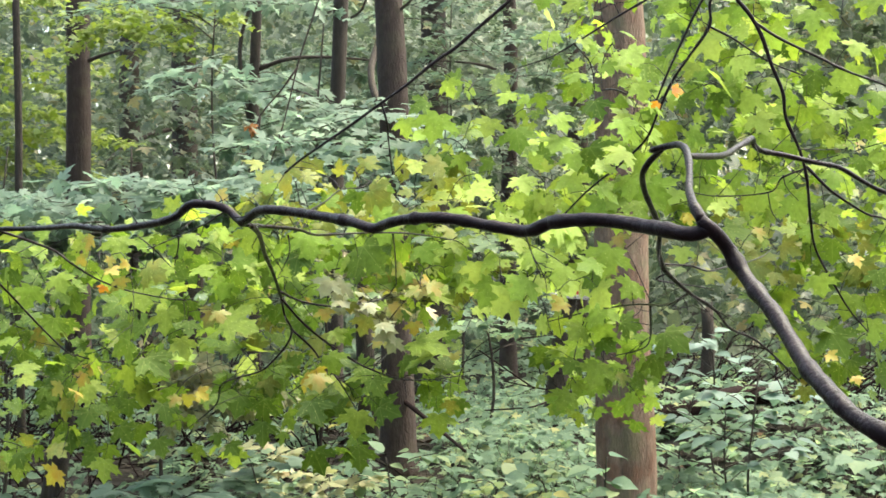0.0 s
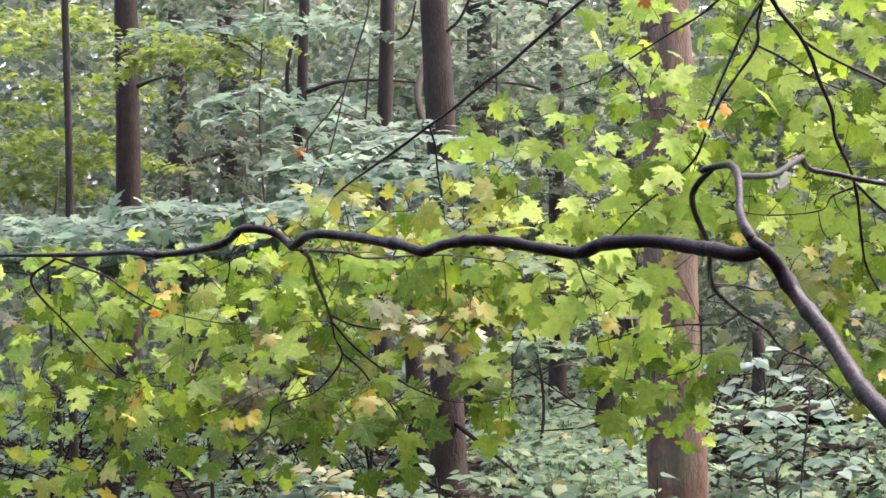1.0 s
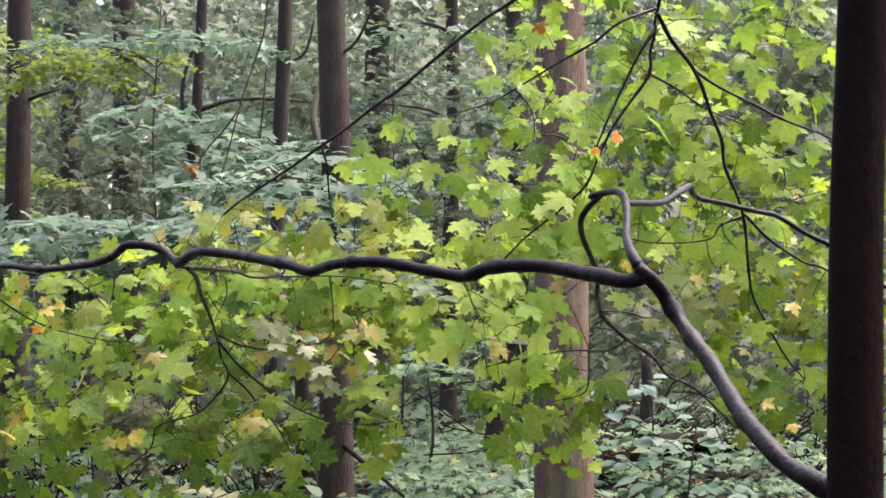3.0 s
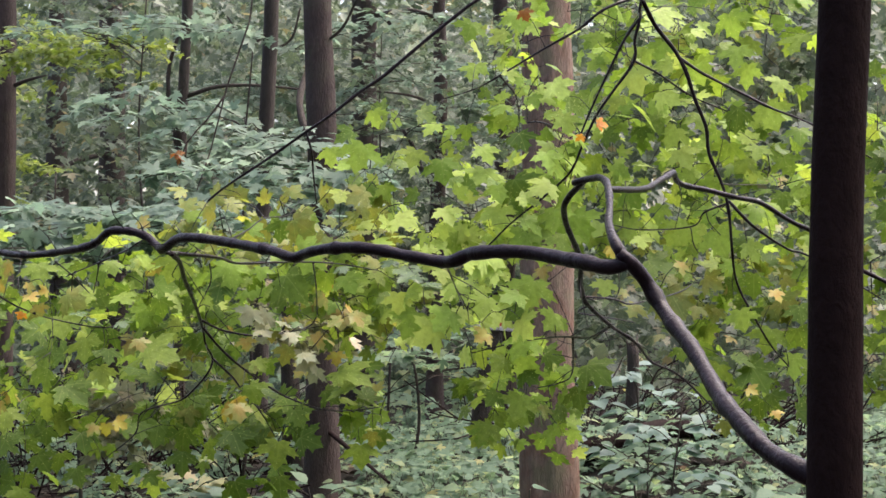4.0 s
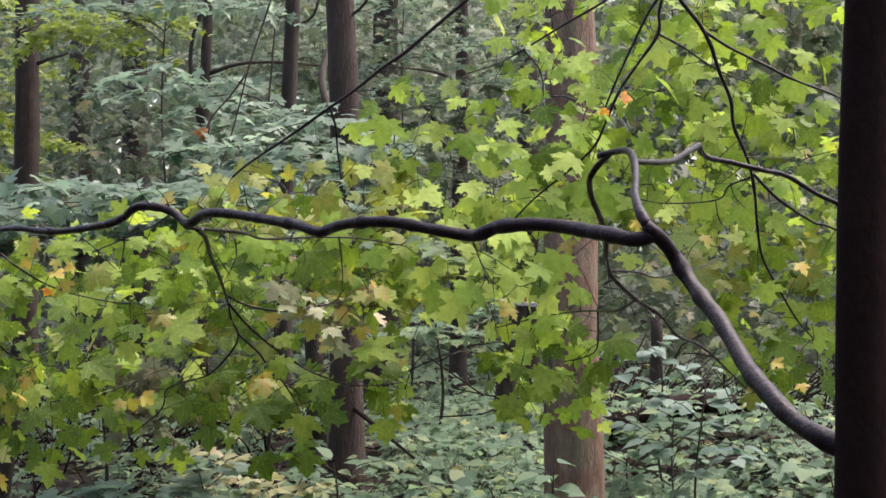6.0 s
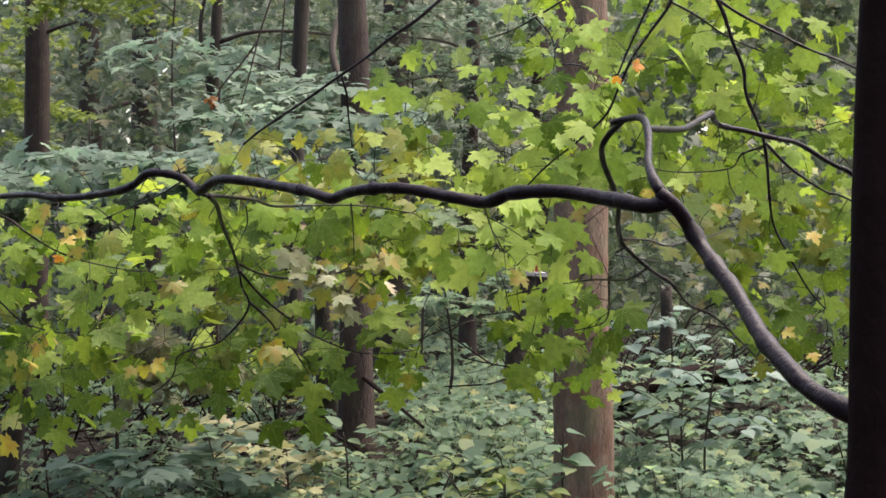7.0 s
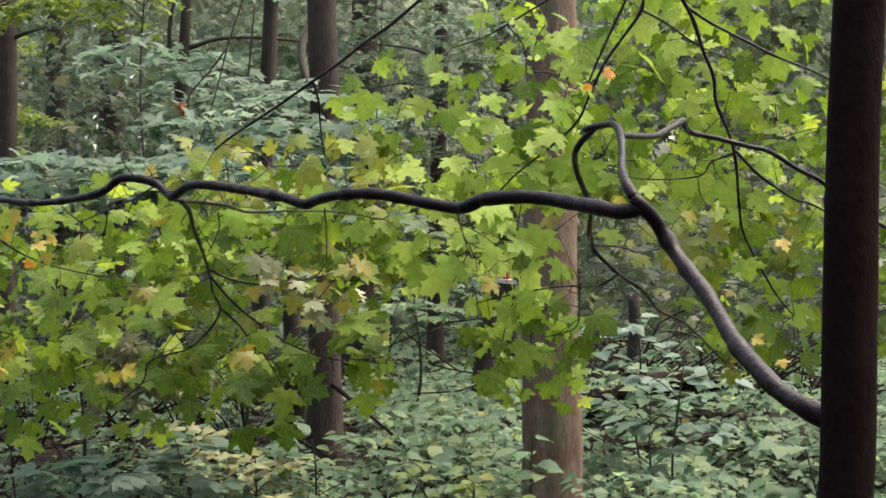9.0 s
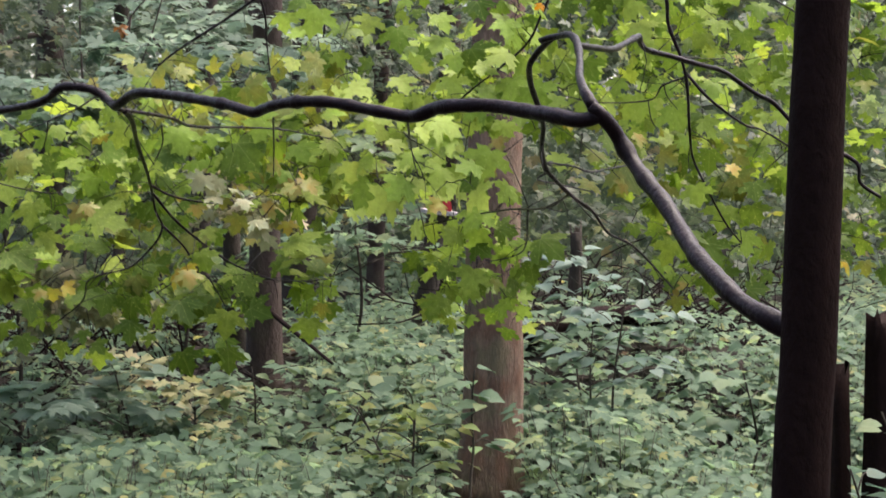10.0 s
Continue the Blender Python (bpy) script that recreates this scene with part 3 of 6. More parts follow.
# Brush thickened and coloured near-black to fill the shaded gaps with dark.
brushwood("tangle of dead sticks behind the shrubs, near-black to stand in for shade", 0.8, 3.4, 12.2, 15.5, 480, 0.8, 41)
brushwood("tangle of dead twigs under the hanging maple leaves, near-black to stand in for shade", -4.8, -1.2, 9.4, 17.0, 800, 0.8, 42)


# ---- snag with a board ----
def build_snag():
    base = np.array((0.335, 13.039, 0.273))
    base[2] = ground_height(base[0], base[1]) - 0.05
    snag = thing("broken_trunk", base, "leaning broken dark trunk with a pale board on top", "dead tree")
    part("trunk", tube("trunk", [base, (0.360, 13.029, 0.659), (0.418, 13.018, 1.087), (0.440, 13.011, 1.362)], 0.0943, 0.0772, 12, 0.08, 0.05, 5, 0.05), M_DARKBARK, snag)
    bm = bmesh.new()
    bmesh.ops.create_cube(bm, size=1, matrix=Matrix.Translation((0.462, 12.990, 1.388)) @ Euler((0.06, 0.08, 0.2)).to_matrix().to_4x4() @ Matrix.Diagonal((0.26, 0.18, 0.03, 1)))
    bmesh.ops.bevel(bm, geom=bm.edges[:], offset=0.004, segments=2, affect="EDGES")
    part("board", bm, M_BOARD, snag, "pale weathered board")
    # Made-up plain block in place of a small red object of unknown kind.
    bm = bmesh.new()
    bmesh.ops.create_cube(bm, size=1, matrix=Matrix.Translation((0.500, 12.985, 1.447)) @ Euler((0.06, 0.10, 0.25)).to_matrix().to_4x4() @ Matrix.Diagonal((0.105, 0.09, 0.092, 1)))
    for v in bm.verts:          # the top slopes to one side
        if v.co.z > 1.447:
            v.co.x += 0.012 if v.co.x < 0.500 else -0.022
    bmesh.ops.bevel(bm, geom=bm.edges[:], offset=0.006, segments=2, affect="EDGES")
    tagged(part("red_block", bm, M_REDBLOCK), "plain red block standing in for an unidentified red object on the board", "box")


build_snag()


# ---- the slim maple beside the camera ----
def build_maple():
    foot = np.array((0.586, 2.549, 0.454))
    foot[2] = ground_height(foot[0], foot[1]) - 0.03
    tree = thing("maple_tree", foot, "slim dark maple with a crooked bare limb and green leaves", "tree")
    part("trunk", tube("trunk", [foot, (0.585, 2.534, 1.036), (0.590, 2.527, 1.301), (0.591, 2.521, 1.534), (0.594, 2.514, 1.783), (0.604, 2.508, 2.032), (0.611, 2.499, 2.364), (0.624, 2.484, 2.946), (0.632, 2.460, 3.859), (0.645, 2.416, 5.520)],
                       0.0473, 0.022, 24, 0.05, 0.02, 3, 0.014, swell=0.3, knots=((0.115, 0.03), (0.16, 0.035), (0.2, 0.03))), M_SHADEBARK, tree)
    twig_points = []

    def limb(name, pts, r0, r1, sides=8, seed=0, rough=0.05, label="", knots=(), grows=True):
        rng = np.random.RandomState(seed + 500)
        n = int(sum(np.linalg.norm(np.subtract(p, q)) for p, q in zip(pts, pts[1:])) / 0.10)
        buds = [(rng.uniform(0.03, 0.97), rng.uniform(0.08, 0.22)) for _ in range(n)]
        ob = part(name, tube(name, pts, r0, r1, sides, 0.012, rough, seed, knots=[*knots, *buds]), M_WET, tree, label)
        if grows:          # leafy shoots spring from it
            twig_points.extend(smooth_line(pts, 0.06))
        return ob

    limb("limb", [(0.587, 2.527, 1.336), (0.556, 2.550, 1.344), (0.537, 2.565, 1.354), (0.523, 2.590, 1.362), (0.507, 2.620, 1.375), (0.494, 2.650, 1.391), (0.479, 2.700, 1.415), (0.466, 2.750, 1.437), (0.452, 2.830, 1.479), (0.436, 2.900, 1.522), (0.422, 2.940, 1.546), (0.408, 2.980, 1.572), (0.395, 3.010, 1.598), (0.382, 3.020, 1.621), (0.366, 3.015, 1.645), (0.347, 3.005, 1.664), (0.325, 3.000, 1.684)],
         [0.0205, 0.0178, 0.0160, 0.0150, 0.0142, 0.0138, 0.0148, 0.0134, 0.0131, 0.0129, 0.0134, 0.0127, 0.0127, 0.0128, 0.0129, 0.0136, 0.0105], 0.0, 16, 1, 0.02, "thick wet bare limb", ((0.30, 0.10), (0.375, 0.16), (0.40, 0.20), (0.50, 0.10), (0.60, 0.16), (0.67, 0.09), (0.76, 0.13), (0.86, 0.12)))
    limb("branch", [(0.341, 3.005, 1.668), (0.322, 3.010, 1.660), (0.300, 3.022, 1.659), (0.269, 3.060, 1.668), (0.232, 3.114, 1.676), (0.184, 3.170, 1.687), (0.139, 3.206, 1.691), (0.092, 3.250, 1.690), (0.066, 3.287, 1.687), (0.042, 3.310, 1.676), (0.018, 3.345, 1.674), (-0.027, 3.370, 1.682), (-0.066, 3.402, 1.690), (-0.106, 3.430, 1.699), (-0.153, 3.459, 1.705), (-0.207, 3.510, 1.705), (-0.245, 3.550, 1.701), (-0.275, 3.602, 1.694), (-0.291, 3.620, 1.688), (-0.311, 3.639, 1.692), (-0.345, 3.680, 1.704), (-0.401, 3.750, 1.716), (-0.459, 3.823, 1.727), (-0.519, 3.890, 1.737), (-0.572, 3.945, 1.742), (-0.602, 4.000, 1.738), (-0.631, 4.050, 1.723), (-0.649, 4.090, 1.719), (-0.669, 4.126, 1.731), (-0.690, 4.150, 1.748), (-0.718, 4.169, 1.760), (-0.752, 4.190, 1.766), (-0.791, 4.220, 1.768), (-0.813, 4.240, 1.759), (-0.839, 4.280, 1.743), (-0.885, 4.330, 1.729), (-0.971, 4.430, 1.720), (-1.057, 4.520, 1.715), (-1.129, 4.600, 1.719), (-1.216, 4.700, 1.729), (-1.407, 4.937, 1.729), (-1.749, 5.226, 1.739)],
         [0.0135, 0.0138, 0.0138, 0.0136, 0.0132, 0.0128, 0.0126, 0.0124, 0.0126, 0.0128, 0.0122, 0.0116, 0.0114, 0.0116, 0.0112, 0.0110, 0.0110, 0.0112, 0.0116, 0.0110, 0.0106, 0.0106, 0.0104, 0.0108, 0.0112, 0.0110, 0.0108, 0.0104, 0.0098, 0.0096, 0.0096, 0.0096, 0.0098, 0.0100, 0.0094, 0.0092, 0.0090, 0.0090, 0.0088, 0.0086, 0.0075, 0.0055], 0.0, 12, 2, 0.03, "long crooked bare branch", ((0.06, 0.10), (0.12, 0.14), (0.17, 0.12), (0.215, 0.16), (0.33, 0.16), (0.40, 0.12), (0.47, 0.18), (0.53, 0.12), (0.58, 0.16), (0.63, 0.12), (0.68, 0.2)))
    limb("branch", [(0.331, 3.005, 1.680), (0.321, 3.020, 1.700), (0.317, 3.060, 1.721), (0.321, 3.140, 1.745), (0.333, 3.240, 1.777), (0.342, 3.340, 1.810), (0.345, 3.420, 1.835), (0.338, 3.470, 1.848), (0.323, 3.520, 1.850), (0.307, 3.550, 1.848), (0.291, 3.570, 1.844)],
         [0.0115, 0.0098, 0.0085, 0.0074, 0.0068, 0.0070, 0.0078, 0.0072, 0.0070, 0.0073, 0.0066], 0.0, 10, 3, 0.02, "", ((0.3, 0.12), (0.55, 0.1)))
    limb("branch", [(0.314, 3.550, 1.849), (0.303, 3.580, 1.838), (0.289, 3.620, 1.823), (0.279, 3.660, 1.803), (0.283, 3.720, 1.787), (0.293, 3.780, 1.765), (0.312, 3.860, 1.738), (0.331, 3.950, 1.715), (0.347, 4.040, 1.687), (0.353, 4.120, 1.658), (0.357, 4.180, 1.639), (0.369, 4.250, 1.615), (0.387, 4.320, 1.589), (0.467, 4.507, 1.531), (0.546, 4.653, 1.486), (0.610, 4.800, 1.427), (0.710, 4.946, 1.381), (0.873, 5.239, 1.252)],
         [0.0066, 0.0068, 0.0070, 0.0068, 0.0066, 0.0064, 0.0064, 0.0064, 0.0062, 0.0064, 0.0064, 0.0060, 0.0056, 0.0050, 0.0042, 0.0038, 0.0034, 0.0025], 0.0, 8, 4)
    limb("branch", [(0.344, 3.360, 1.818), (0.377, 3.450, 1.823), (0.432, 3.620, 1.834), (0.468, 3.740, 1.846), (0.501, 3.850, 1.865), (0.534, 3.940, 1.884), (0.562, 4.020, 1.899), (0.575, 4.070, 1.888), (0.596, 4.120, 1.879), (0.628, 4.170, 1.876), (0.677, 4.220, 1.871), (0.729, 4.270, 1.863), (0.779, 4.320, 1.857), (0.820, 4.370, 1.854), (0.858, 4.420, 1.844), (0.911, 4.480, 1.821), (0.959, 4.530, 1.802), (1.014, 4.580, 1.782), (1.081, 4.595, 1.721), (1.167, 4.648, 1.680), (1.259, 4.650, 1.631), (1.270, 4.651, 1.578), (1.328, 4.652, 1.539)],
         [0.0062, 0.0064, 0.0066, 0.0066, 0.0068, 0.0068, 0.0080, 0.0070, 0.0066, 0.0066, 0.0066, 0.0070, 0.0064, 0.0066, 0.0066, 0.0064, 0.0062, 0.0060, 0.0058, 0.0056, 0.0054, 0.0050, 0.0045], 0.0, 8, 5)
    limb("twig", [(-0.636, 4.155, 1.710), (-0.646, 4.358, 1.694), (-0.673, 4.649, 1.647), (-0.687, 4.940, 1.584), (-0.705, 5.232, 1.514), (-0.705, 5.305, 1.461), (-0.690, 5.359, 1.415), (-0.704, 5.360, 1.371), (-0.756, 5.415, 1.315), (-0.808, 5.468, 1.277), (-0.889, 5.469, 1.255), (-0.934, 5.469, 1.232), (-0.971, 5.577, 1.160), (-1.092, 5.684, 1.068)], 0.0068, 0.0018, 7, 6)
    limb("twig", [(-0.705, 5.232, 1.514), (-0.654, 5.306, 1.443), (-0.590, 5.360, 1.380), (-0.511, 5.467, 1.313), (-0.439, 5.468, 1.277), (-0.356, 5.574, 1.243), (-0.269, 5.680, 1.234), (-0.175, 5.785, 1.239)], 0.0042, 0.0016, 6, 7)
    limb("twig", [(-0.704, 5.159, 1.539), (-0.645, 5.232, 1.506), (-0.559, 5.232, 1.490), (-0.501, 5.357, 1.489), (-0.403, 5.462, 1.511), (-0.374, 5.461, 1.543)], 0.004, 0.002, 6, 8)
    limb("twig", [(-0.690, 5.359, 1.415), (-0.631, 5.414, 1.351), (-0.601, 5.468, 1.295), (-0.556, 5.469, 1.250), (-0.502, 5.471, 1.160)], 0.004, 0.0015, 6, 9)
    limb("twig", [(-0.645, 4.126, 1.712), (-0.570, 4.503, 1.710), (-0.544, 4.793, 1.700), (-0.443, 5.082, 1.710), (-0.317, 5.227, 1.711), (-0.184, 5.457, 1.694)], 0.005, 0.002, 6, 10)
    limb("twig", [(-1.524, 5.052, 1.726), (-1.449, 5.082, 1.698), (-1.404, 5.228, 1.666), (-1.352, 5.229, 1.627), (-1.296, 5.355, 1.574), (-1.213, 5.461, 1.536), (-1.072, 5.568, 1.507), (-1.021, 5.672, 1.530)], 0.0045, 0.0016, 6, 11)
    limb("twig", [(-1.515, 5.053, 1.721), (-1.622, 5.156, 1.652), (-1.561, 5.357, 1.509), (-1.447, 5.466, 1.358), (-1.420, 5.572, 1.326), (-1.354, 5.678, 1.300), (-1.274, 5.783, 1.306)], 0.0045, 0.0016, 6, 12)
    limb("branch", [(0.620, 2.488, 2.779), (0.752, 3.661, 3.212), (0.500, 4.761, 2.897), (0.267, 5.327, 2.642), (0.109, 5.372, 2.526), (0.029, 5.374, 2.463), (-0.087, 5.377, 2.366), (-0.167, 5.378, 2.298), (-0.238, 5.380, 2.250), (-0.327, 5.381, 2.179), (-0.407, 5.383, 2.124), (-0.511, 5.448, 2.060), (-0.601, 5.449, 2.000), (-0.686, 5.556, 1.958), (-0.734, 5.557, 1.918)], 0.012, 0.004, 8, 13, 0.04)
    limb("twig", [(-0.404, 5.383, 2.127), (-0.387, 5.395, 2.064), (-0.385, 5.449, 1.997), (-0.374, 5.452, 1.903)], 0.004, 0.002, 6, 14)
    limb("branch", [(0.618, 2.490, 2.696), (0.840, 3.787, 3.076), (0.710, 4.905, 2.936), (0.643, 5.277, 2.544), (0.636, 5.279, 2.475), (0.619, 5.281, 2.405), (0.617, 5.282, 2.340), (0.553, 5.285, 2.247), (0.500, 5.287, 2.169), (0.456, 5.289, 2.073), (0.430, 5.291, 2.011), (0.399, 5.345, 1.971), (0.328, 5.346, 1.910), (0.245, 5.453, 1.844), (0.173, 5.455, 1.772)], 0.012, 0.003, 8, 15, 0.04)
    limb("twig", [(0.636, 5.279, 2.475), (0.587, 5.281, 2.405), (0.535, 5.283, 2.300), (0.483, 5.286, 2.186), (0.444, 5.289, 2.090)], 0.005, 0.003, 6, 16)
    limb("branch", [(0.643, 5.278, 2.527), (0.690, 5.332, 2.457), (0.752, 5.334, 2.377), (0.788, 5.336, 2.307), (0.814, 5.338, 2.227), (0.849, 5.340, 2.139), (0.858, 5.342, 2.060), (0.902, 5.345, 1.954), (0.922, 5.348, 1.865), (0.932, 5.351, 1.742), (0.965, 5.458, 1.655), (1.010, 5.461, 1.565), (1.094, 5.569, 1.454), (1.174, 5.676, 1.382)], 0.0075, 0.0025, 7, 17)
    limb("twig", [(0.761, 5.335, 2.360), (0.841, 5.336, 2.307), (0.964, 5.338, 2.245), (1.052, 5.339, 2.201), (1.208, 5.445, 2.159), (1.397, 5.448, 2.051)], 0.005, 0.002, 6, 18)
    limb("twig", [(0.617, 5.282, 2.340), (0.699, 5.336, 2.307), (0.821, 5.443, 2.249), (0.933, 5.444, 2.202)], 0.004, 0.002, 6, 19)
    limb("twig", [(0.920, 5.346, 1.910), (0.999, 5.348, 1.830), (1.127, 5.455, 1.763), (1.199, 5.456, 1.739), (1.461, 5.565, 1.601)], 0.005, 0.002, 6, 20)
    limb("twig", [(0.911, 5.347, 1.901), (0.844, 5.347, 1.874), (0.821, 5.454, 1.835), (0.659, 5.454, 1.824), (0.547, 5.453, 1.844)], 0.0035, 0.0015, 6, 21)
    limb("twig", [(0.640, 5.277, 2.544), (0.519, 5.206, 2.488), (0.442, 5.208, 2.428), (0.338, 5.209, 2.368), (0.252, 5.211, 2.316), (0.166, 5.212, 2.264), (0.117, 5.337, 2.254), (0.028, 5.338, 2.226)], 0.005, 0.002, 6, 22)
    limb("twig", [(0.200, 5.212, 2.282), (0.254, 5.338, 2.236), (0.267, 5.340, 2.157)], 0.003, 0.0015, 5, 23)
    limb("twig", [(0.462, 4.507, 1.531), (0.450, 4.943, 1.493), (0.389, 5.463, 1.482), (0.278, 5.779, 1.456), (0.128, 5.886, 1.417)], 0.0045, 0.002, 6, 24)
    limb("twig", [(0.424, 5.232, 1.483), (0.448, 5.571, 1.362), (0.413, 5.678, 1.324), (0.345, 5.783, 1.304)], 0.004, 0.0015, 6, 25)
    limb("twig", [(0.018, 3.402, 1.690), (0.045, 4.359, 1.658), (0.088, 5.230, 1.583), (0.119, 5.462, 1.529)], 0.003, 0.0015, 5, 26)
    limb("twig", [(0.421, 3.900, 1.667), (0.465, 4.300, 1.629), (0.475, 4.500, 1.605), (0.458, 4.600, 1.578)], 0.0022, 0.0012, 5, 40, grows=False)
    limb("twig", [(0.369, 4.270, 1.609), (0.453, 4.350, 1.603), (0.502, 4.400, 1.590), (0.565, 4.500, 1.601), (0.631, 4.600, 1.613), (0.685, 4.700, 1.628), (0.724, 4.800, 1.647)], 0.0030, 0.0014, 5, 41, grows=False)
    limb("twig", [(0.390, 4.330, 1.586), (0.371, 4.400, 1.569), (0.432, 4.500, 1.558), (0.510, 4.600, 1.546), (0.546, 4.650, 1.539)], 0.0030, 0.0015, 5, 42, grows=False)
    limb("twig", [(0.848, 5.350, 1.883), (0.868, 5.400, 1.845), (0.912, 5.450, 1.807)], 0.0022, 0.0012, 5, 43, grows=False)
    limb("twig", [(0.809, 5.400, 1.829), (0.820, 5.400, 1.772), (0.854, 5.450, 1.734)], 0.0022, 0.0012, 5, 44, grows=False)
    limb("twig", [(0.884, 5.300, 1.961), (0.965, 5.350, 1.961), (1.049, 5.400, 1.966)], 0.0022, 0.0012, 5, 45, grows=False)
    limb("twig", [(1.043, 5.350, 2.057), (1.054, 5.380, 2.018), (1.051, 5.400, 1.986)], 0.0020, 0.0012, 5, 46, grows=False)
    limb("twig", [(-0.652, 4.080, 1.724), (-0.720, 4.300, 1.751), (-0.790, 4.400, 1.724), (-0.882, 4.500, 1.694), (-0.937, 4.550, 1.676), (-0.986, 4.600, 1.660)], 0.0034, 0.0016, 5, 47, grows=False)
    limb("twig", [(-0.880, 4.500, 1.696), (-0.892, 4.550, 1.664), (-0.912, 4.600, 1.617)], 0.0022, 0.0012, 5, 48, grows=False)
    limb("twig", [(-0.964, 4.580, 1.666), (-0.981, 4.650, 1.621)], 0.0020, 0.0012, 5, 49, grows=False)
    limb("twig", [(-1.015, 4.600, 1.701), (-0.970, 4.600, 1.664), (-0.942, 4.700, 1.615)], 0.0020, 0.0012, 5, 50, grows=False)
    limb("twig", [(-0.586, 4.600, 1.713), (-0.580, 4.700, 1.740), (-0.569, 4.800, 1.762)], 0.0022, 0.0013, 5, 51, grows=False)
    limb("twig", [(-0.621, 4.750, 1.698), (-0.638, 4.900, 1.649), (-0.684, 5.000, 1.581)], 0.0024, 0.0012, 5, 52, grows=False)
    limb("twig", [(-0.545, 4.600, 1.760), (-0.543, 5.000, 1.802), (-0.515, 5.200, 1.846), (-0.453, 5.300, 1.860), (-0.424, 5.400, 1.911)], 0.0034, 0.0015, 5, 53, grows=False)
    limb("twig", [(-0.515, 5.200, 1.846), (-0.544, 5.250, 1.878), (-0.581, 5.300, 1.895), (-0.625, 5.350, 1.899)], 0.0024, 0.0012, 5, 54, grows=False)
    limb("twig", [(-0.254, 3.620, 1.678), (-0.274, 4.000, 1.627), (-0.285, 4.200, 1.562)], 0.0022, 0.0013, 5, 55, grows=False)
    return tree, np.array(twig_points)


maple, TWIGS = build_maple()


def raindrop(place, r):
    bm = bmesh.new()
    bmesh.ops.create_icosphere(bm, subdivisions=2, radius=r)
    for v in bm.verts:          # drawn out towards the bark above
        v.co.z *= 1.7 if v.co.z > 0 else 1.0
    bmesh.ops.translate(bm, verts=bm.verts, vec=place)
    for f in bm.faces:
        f.smooth = True
    tagged(part("raindrop", bm, M_WATER), "clear raindrop hanging under a bare wet branch", "raindrop")


raindrop((-1.073, 4.535, 1.701), 0.0032)
raindrop((-0.601, 4.020, 1.707), 0.0026)

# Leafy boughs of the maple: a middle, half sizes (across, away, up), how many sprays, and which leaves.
# kinds: green, olive, and half-lit and bright copies of green with light in their colour
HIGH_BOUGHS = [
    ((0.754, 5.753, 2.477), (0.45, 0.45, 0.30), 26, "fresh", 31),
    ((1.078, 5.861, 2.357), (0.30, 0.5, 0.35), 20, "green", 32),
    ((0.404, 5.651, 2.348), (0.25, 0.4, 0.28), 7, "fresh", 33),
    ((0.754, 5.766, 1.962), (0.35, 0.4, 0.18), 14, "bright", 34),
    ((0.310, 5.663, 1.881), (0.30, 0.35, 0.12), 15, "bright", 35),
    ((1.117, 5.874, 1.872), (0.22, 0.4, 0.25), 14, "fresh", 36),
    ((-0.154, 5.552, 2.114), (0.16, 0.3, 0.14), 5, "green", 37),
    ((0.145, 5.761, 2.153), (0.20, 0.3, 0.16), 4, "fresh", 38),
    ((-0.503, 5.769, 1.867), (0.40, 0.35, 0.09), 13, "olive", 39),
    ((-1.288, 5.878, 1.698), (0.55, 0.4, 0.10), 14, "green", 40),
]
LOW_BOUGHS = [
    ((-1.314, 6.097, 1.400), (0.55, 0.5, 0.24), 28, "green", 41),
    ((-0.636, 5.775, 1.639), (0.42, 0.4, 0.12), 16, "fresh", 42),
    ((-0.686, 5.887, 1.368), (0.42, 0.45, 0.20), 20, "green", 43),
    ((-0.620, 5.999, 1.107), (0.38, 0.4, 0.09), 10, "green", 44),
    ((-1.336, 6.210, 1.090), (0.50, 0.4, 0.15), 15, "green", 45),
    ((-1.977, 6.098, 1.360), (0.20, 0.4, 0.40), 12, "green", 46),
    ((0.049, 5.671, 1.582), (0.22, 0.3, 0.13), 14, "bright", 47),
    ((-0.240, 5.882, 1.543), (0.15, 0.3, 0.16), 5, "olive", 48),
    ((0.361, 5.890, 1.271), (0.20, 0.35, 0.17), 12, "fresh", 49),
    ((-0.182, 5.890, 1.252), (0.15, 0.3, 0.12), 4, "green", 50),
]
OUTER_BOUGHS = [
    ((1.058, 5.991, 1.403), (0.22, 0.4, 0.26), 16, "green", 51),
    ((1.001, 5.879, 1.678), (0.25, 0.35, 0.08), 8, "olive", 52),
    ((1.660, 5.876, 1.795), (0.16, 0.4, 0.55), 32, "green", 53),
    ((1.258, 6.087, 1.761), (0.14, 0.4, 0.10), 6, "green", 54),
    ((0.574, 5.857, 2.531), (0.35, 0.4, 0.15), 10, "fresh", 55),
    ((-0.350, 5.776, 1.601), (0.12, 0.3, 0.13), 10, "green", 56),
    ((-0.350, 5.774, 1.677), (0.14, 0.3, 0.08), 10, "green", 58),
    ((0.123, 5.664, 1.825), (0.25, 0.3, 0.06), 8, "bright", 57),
]


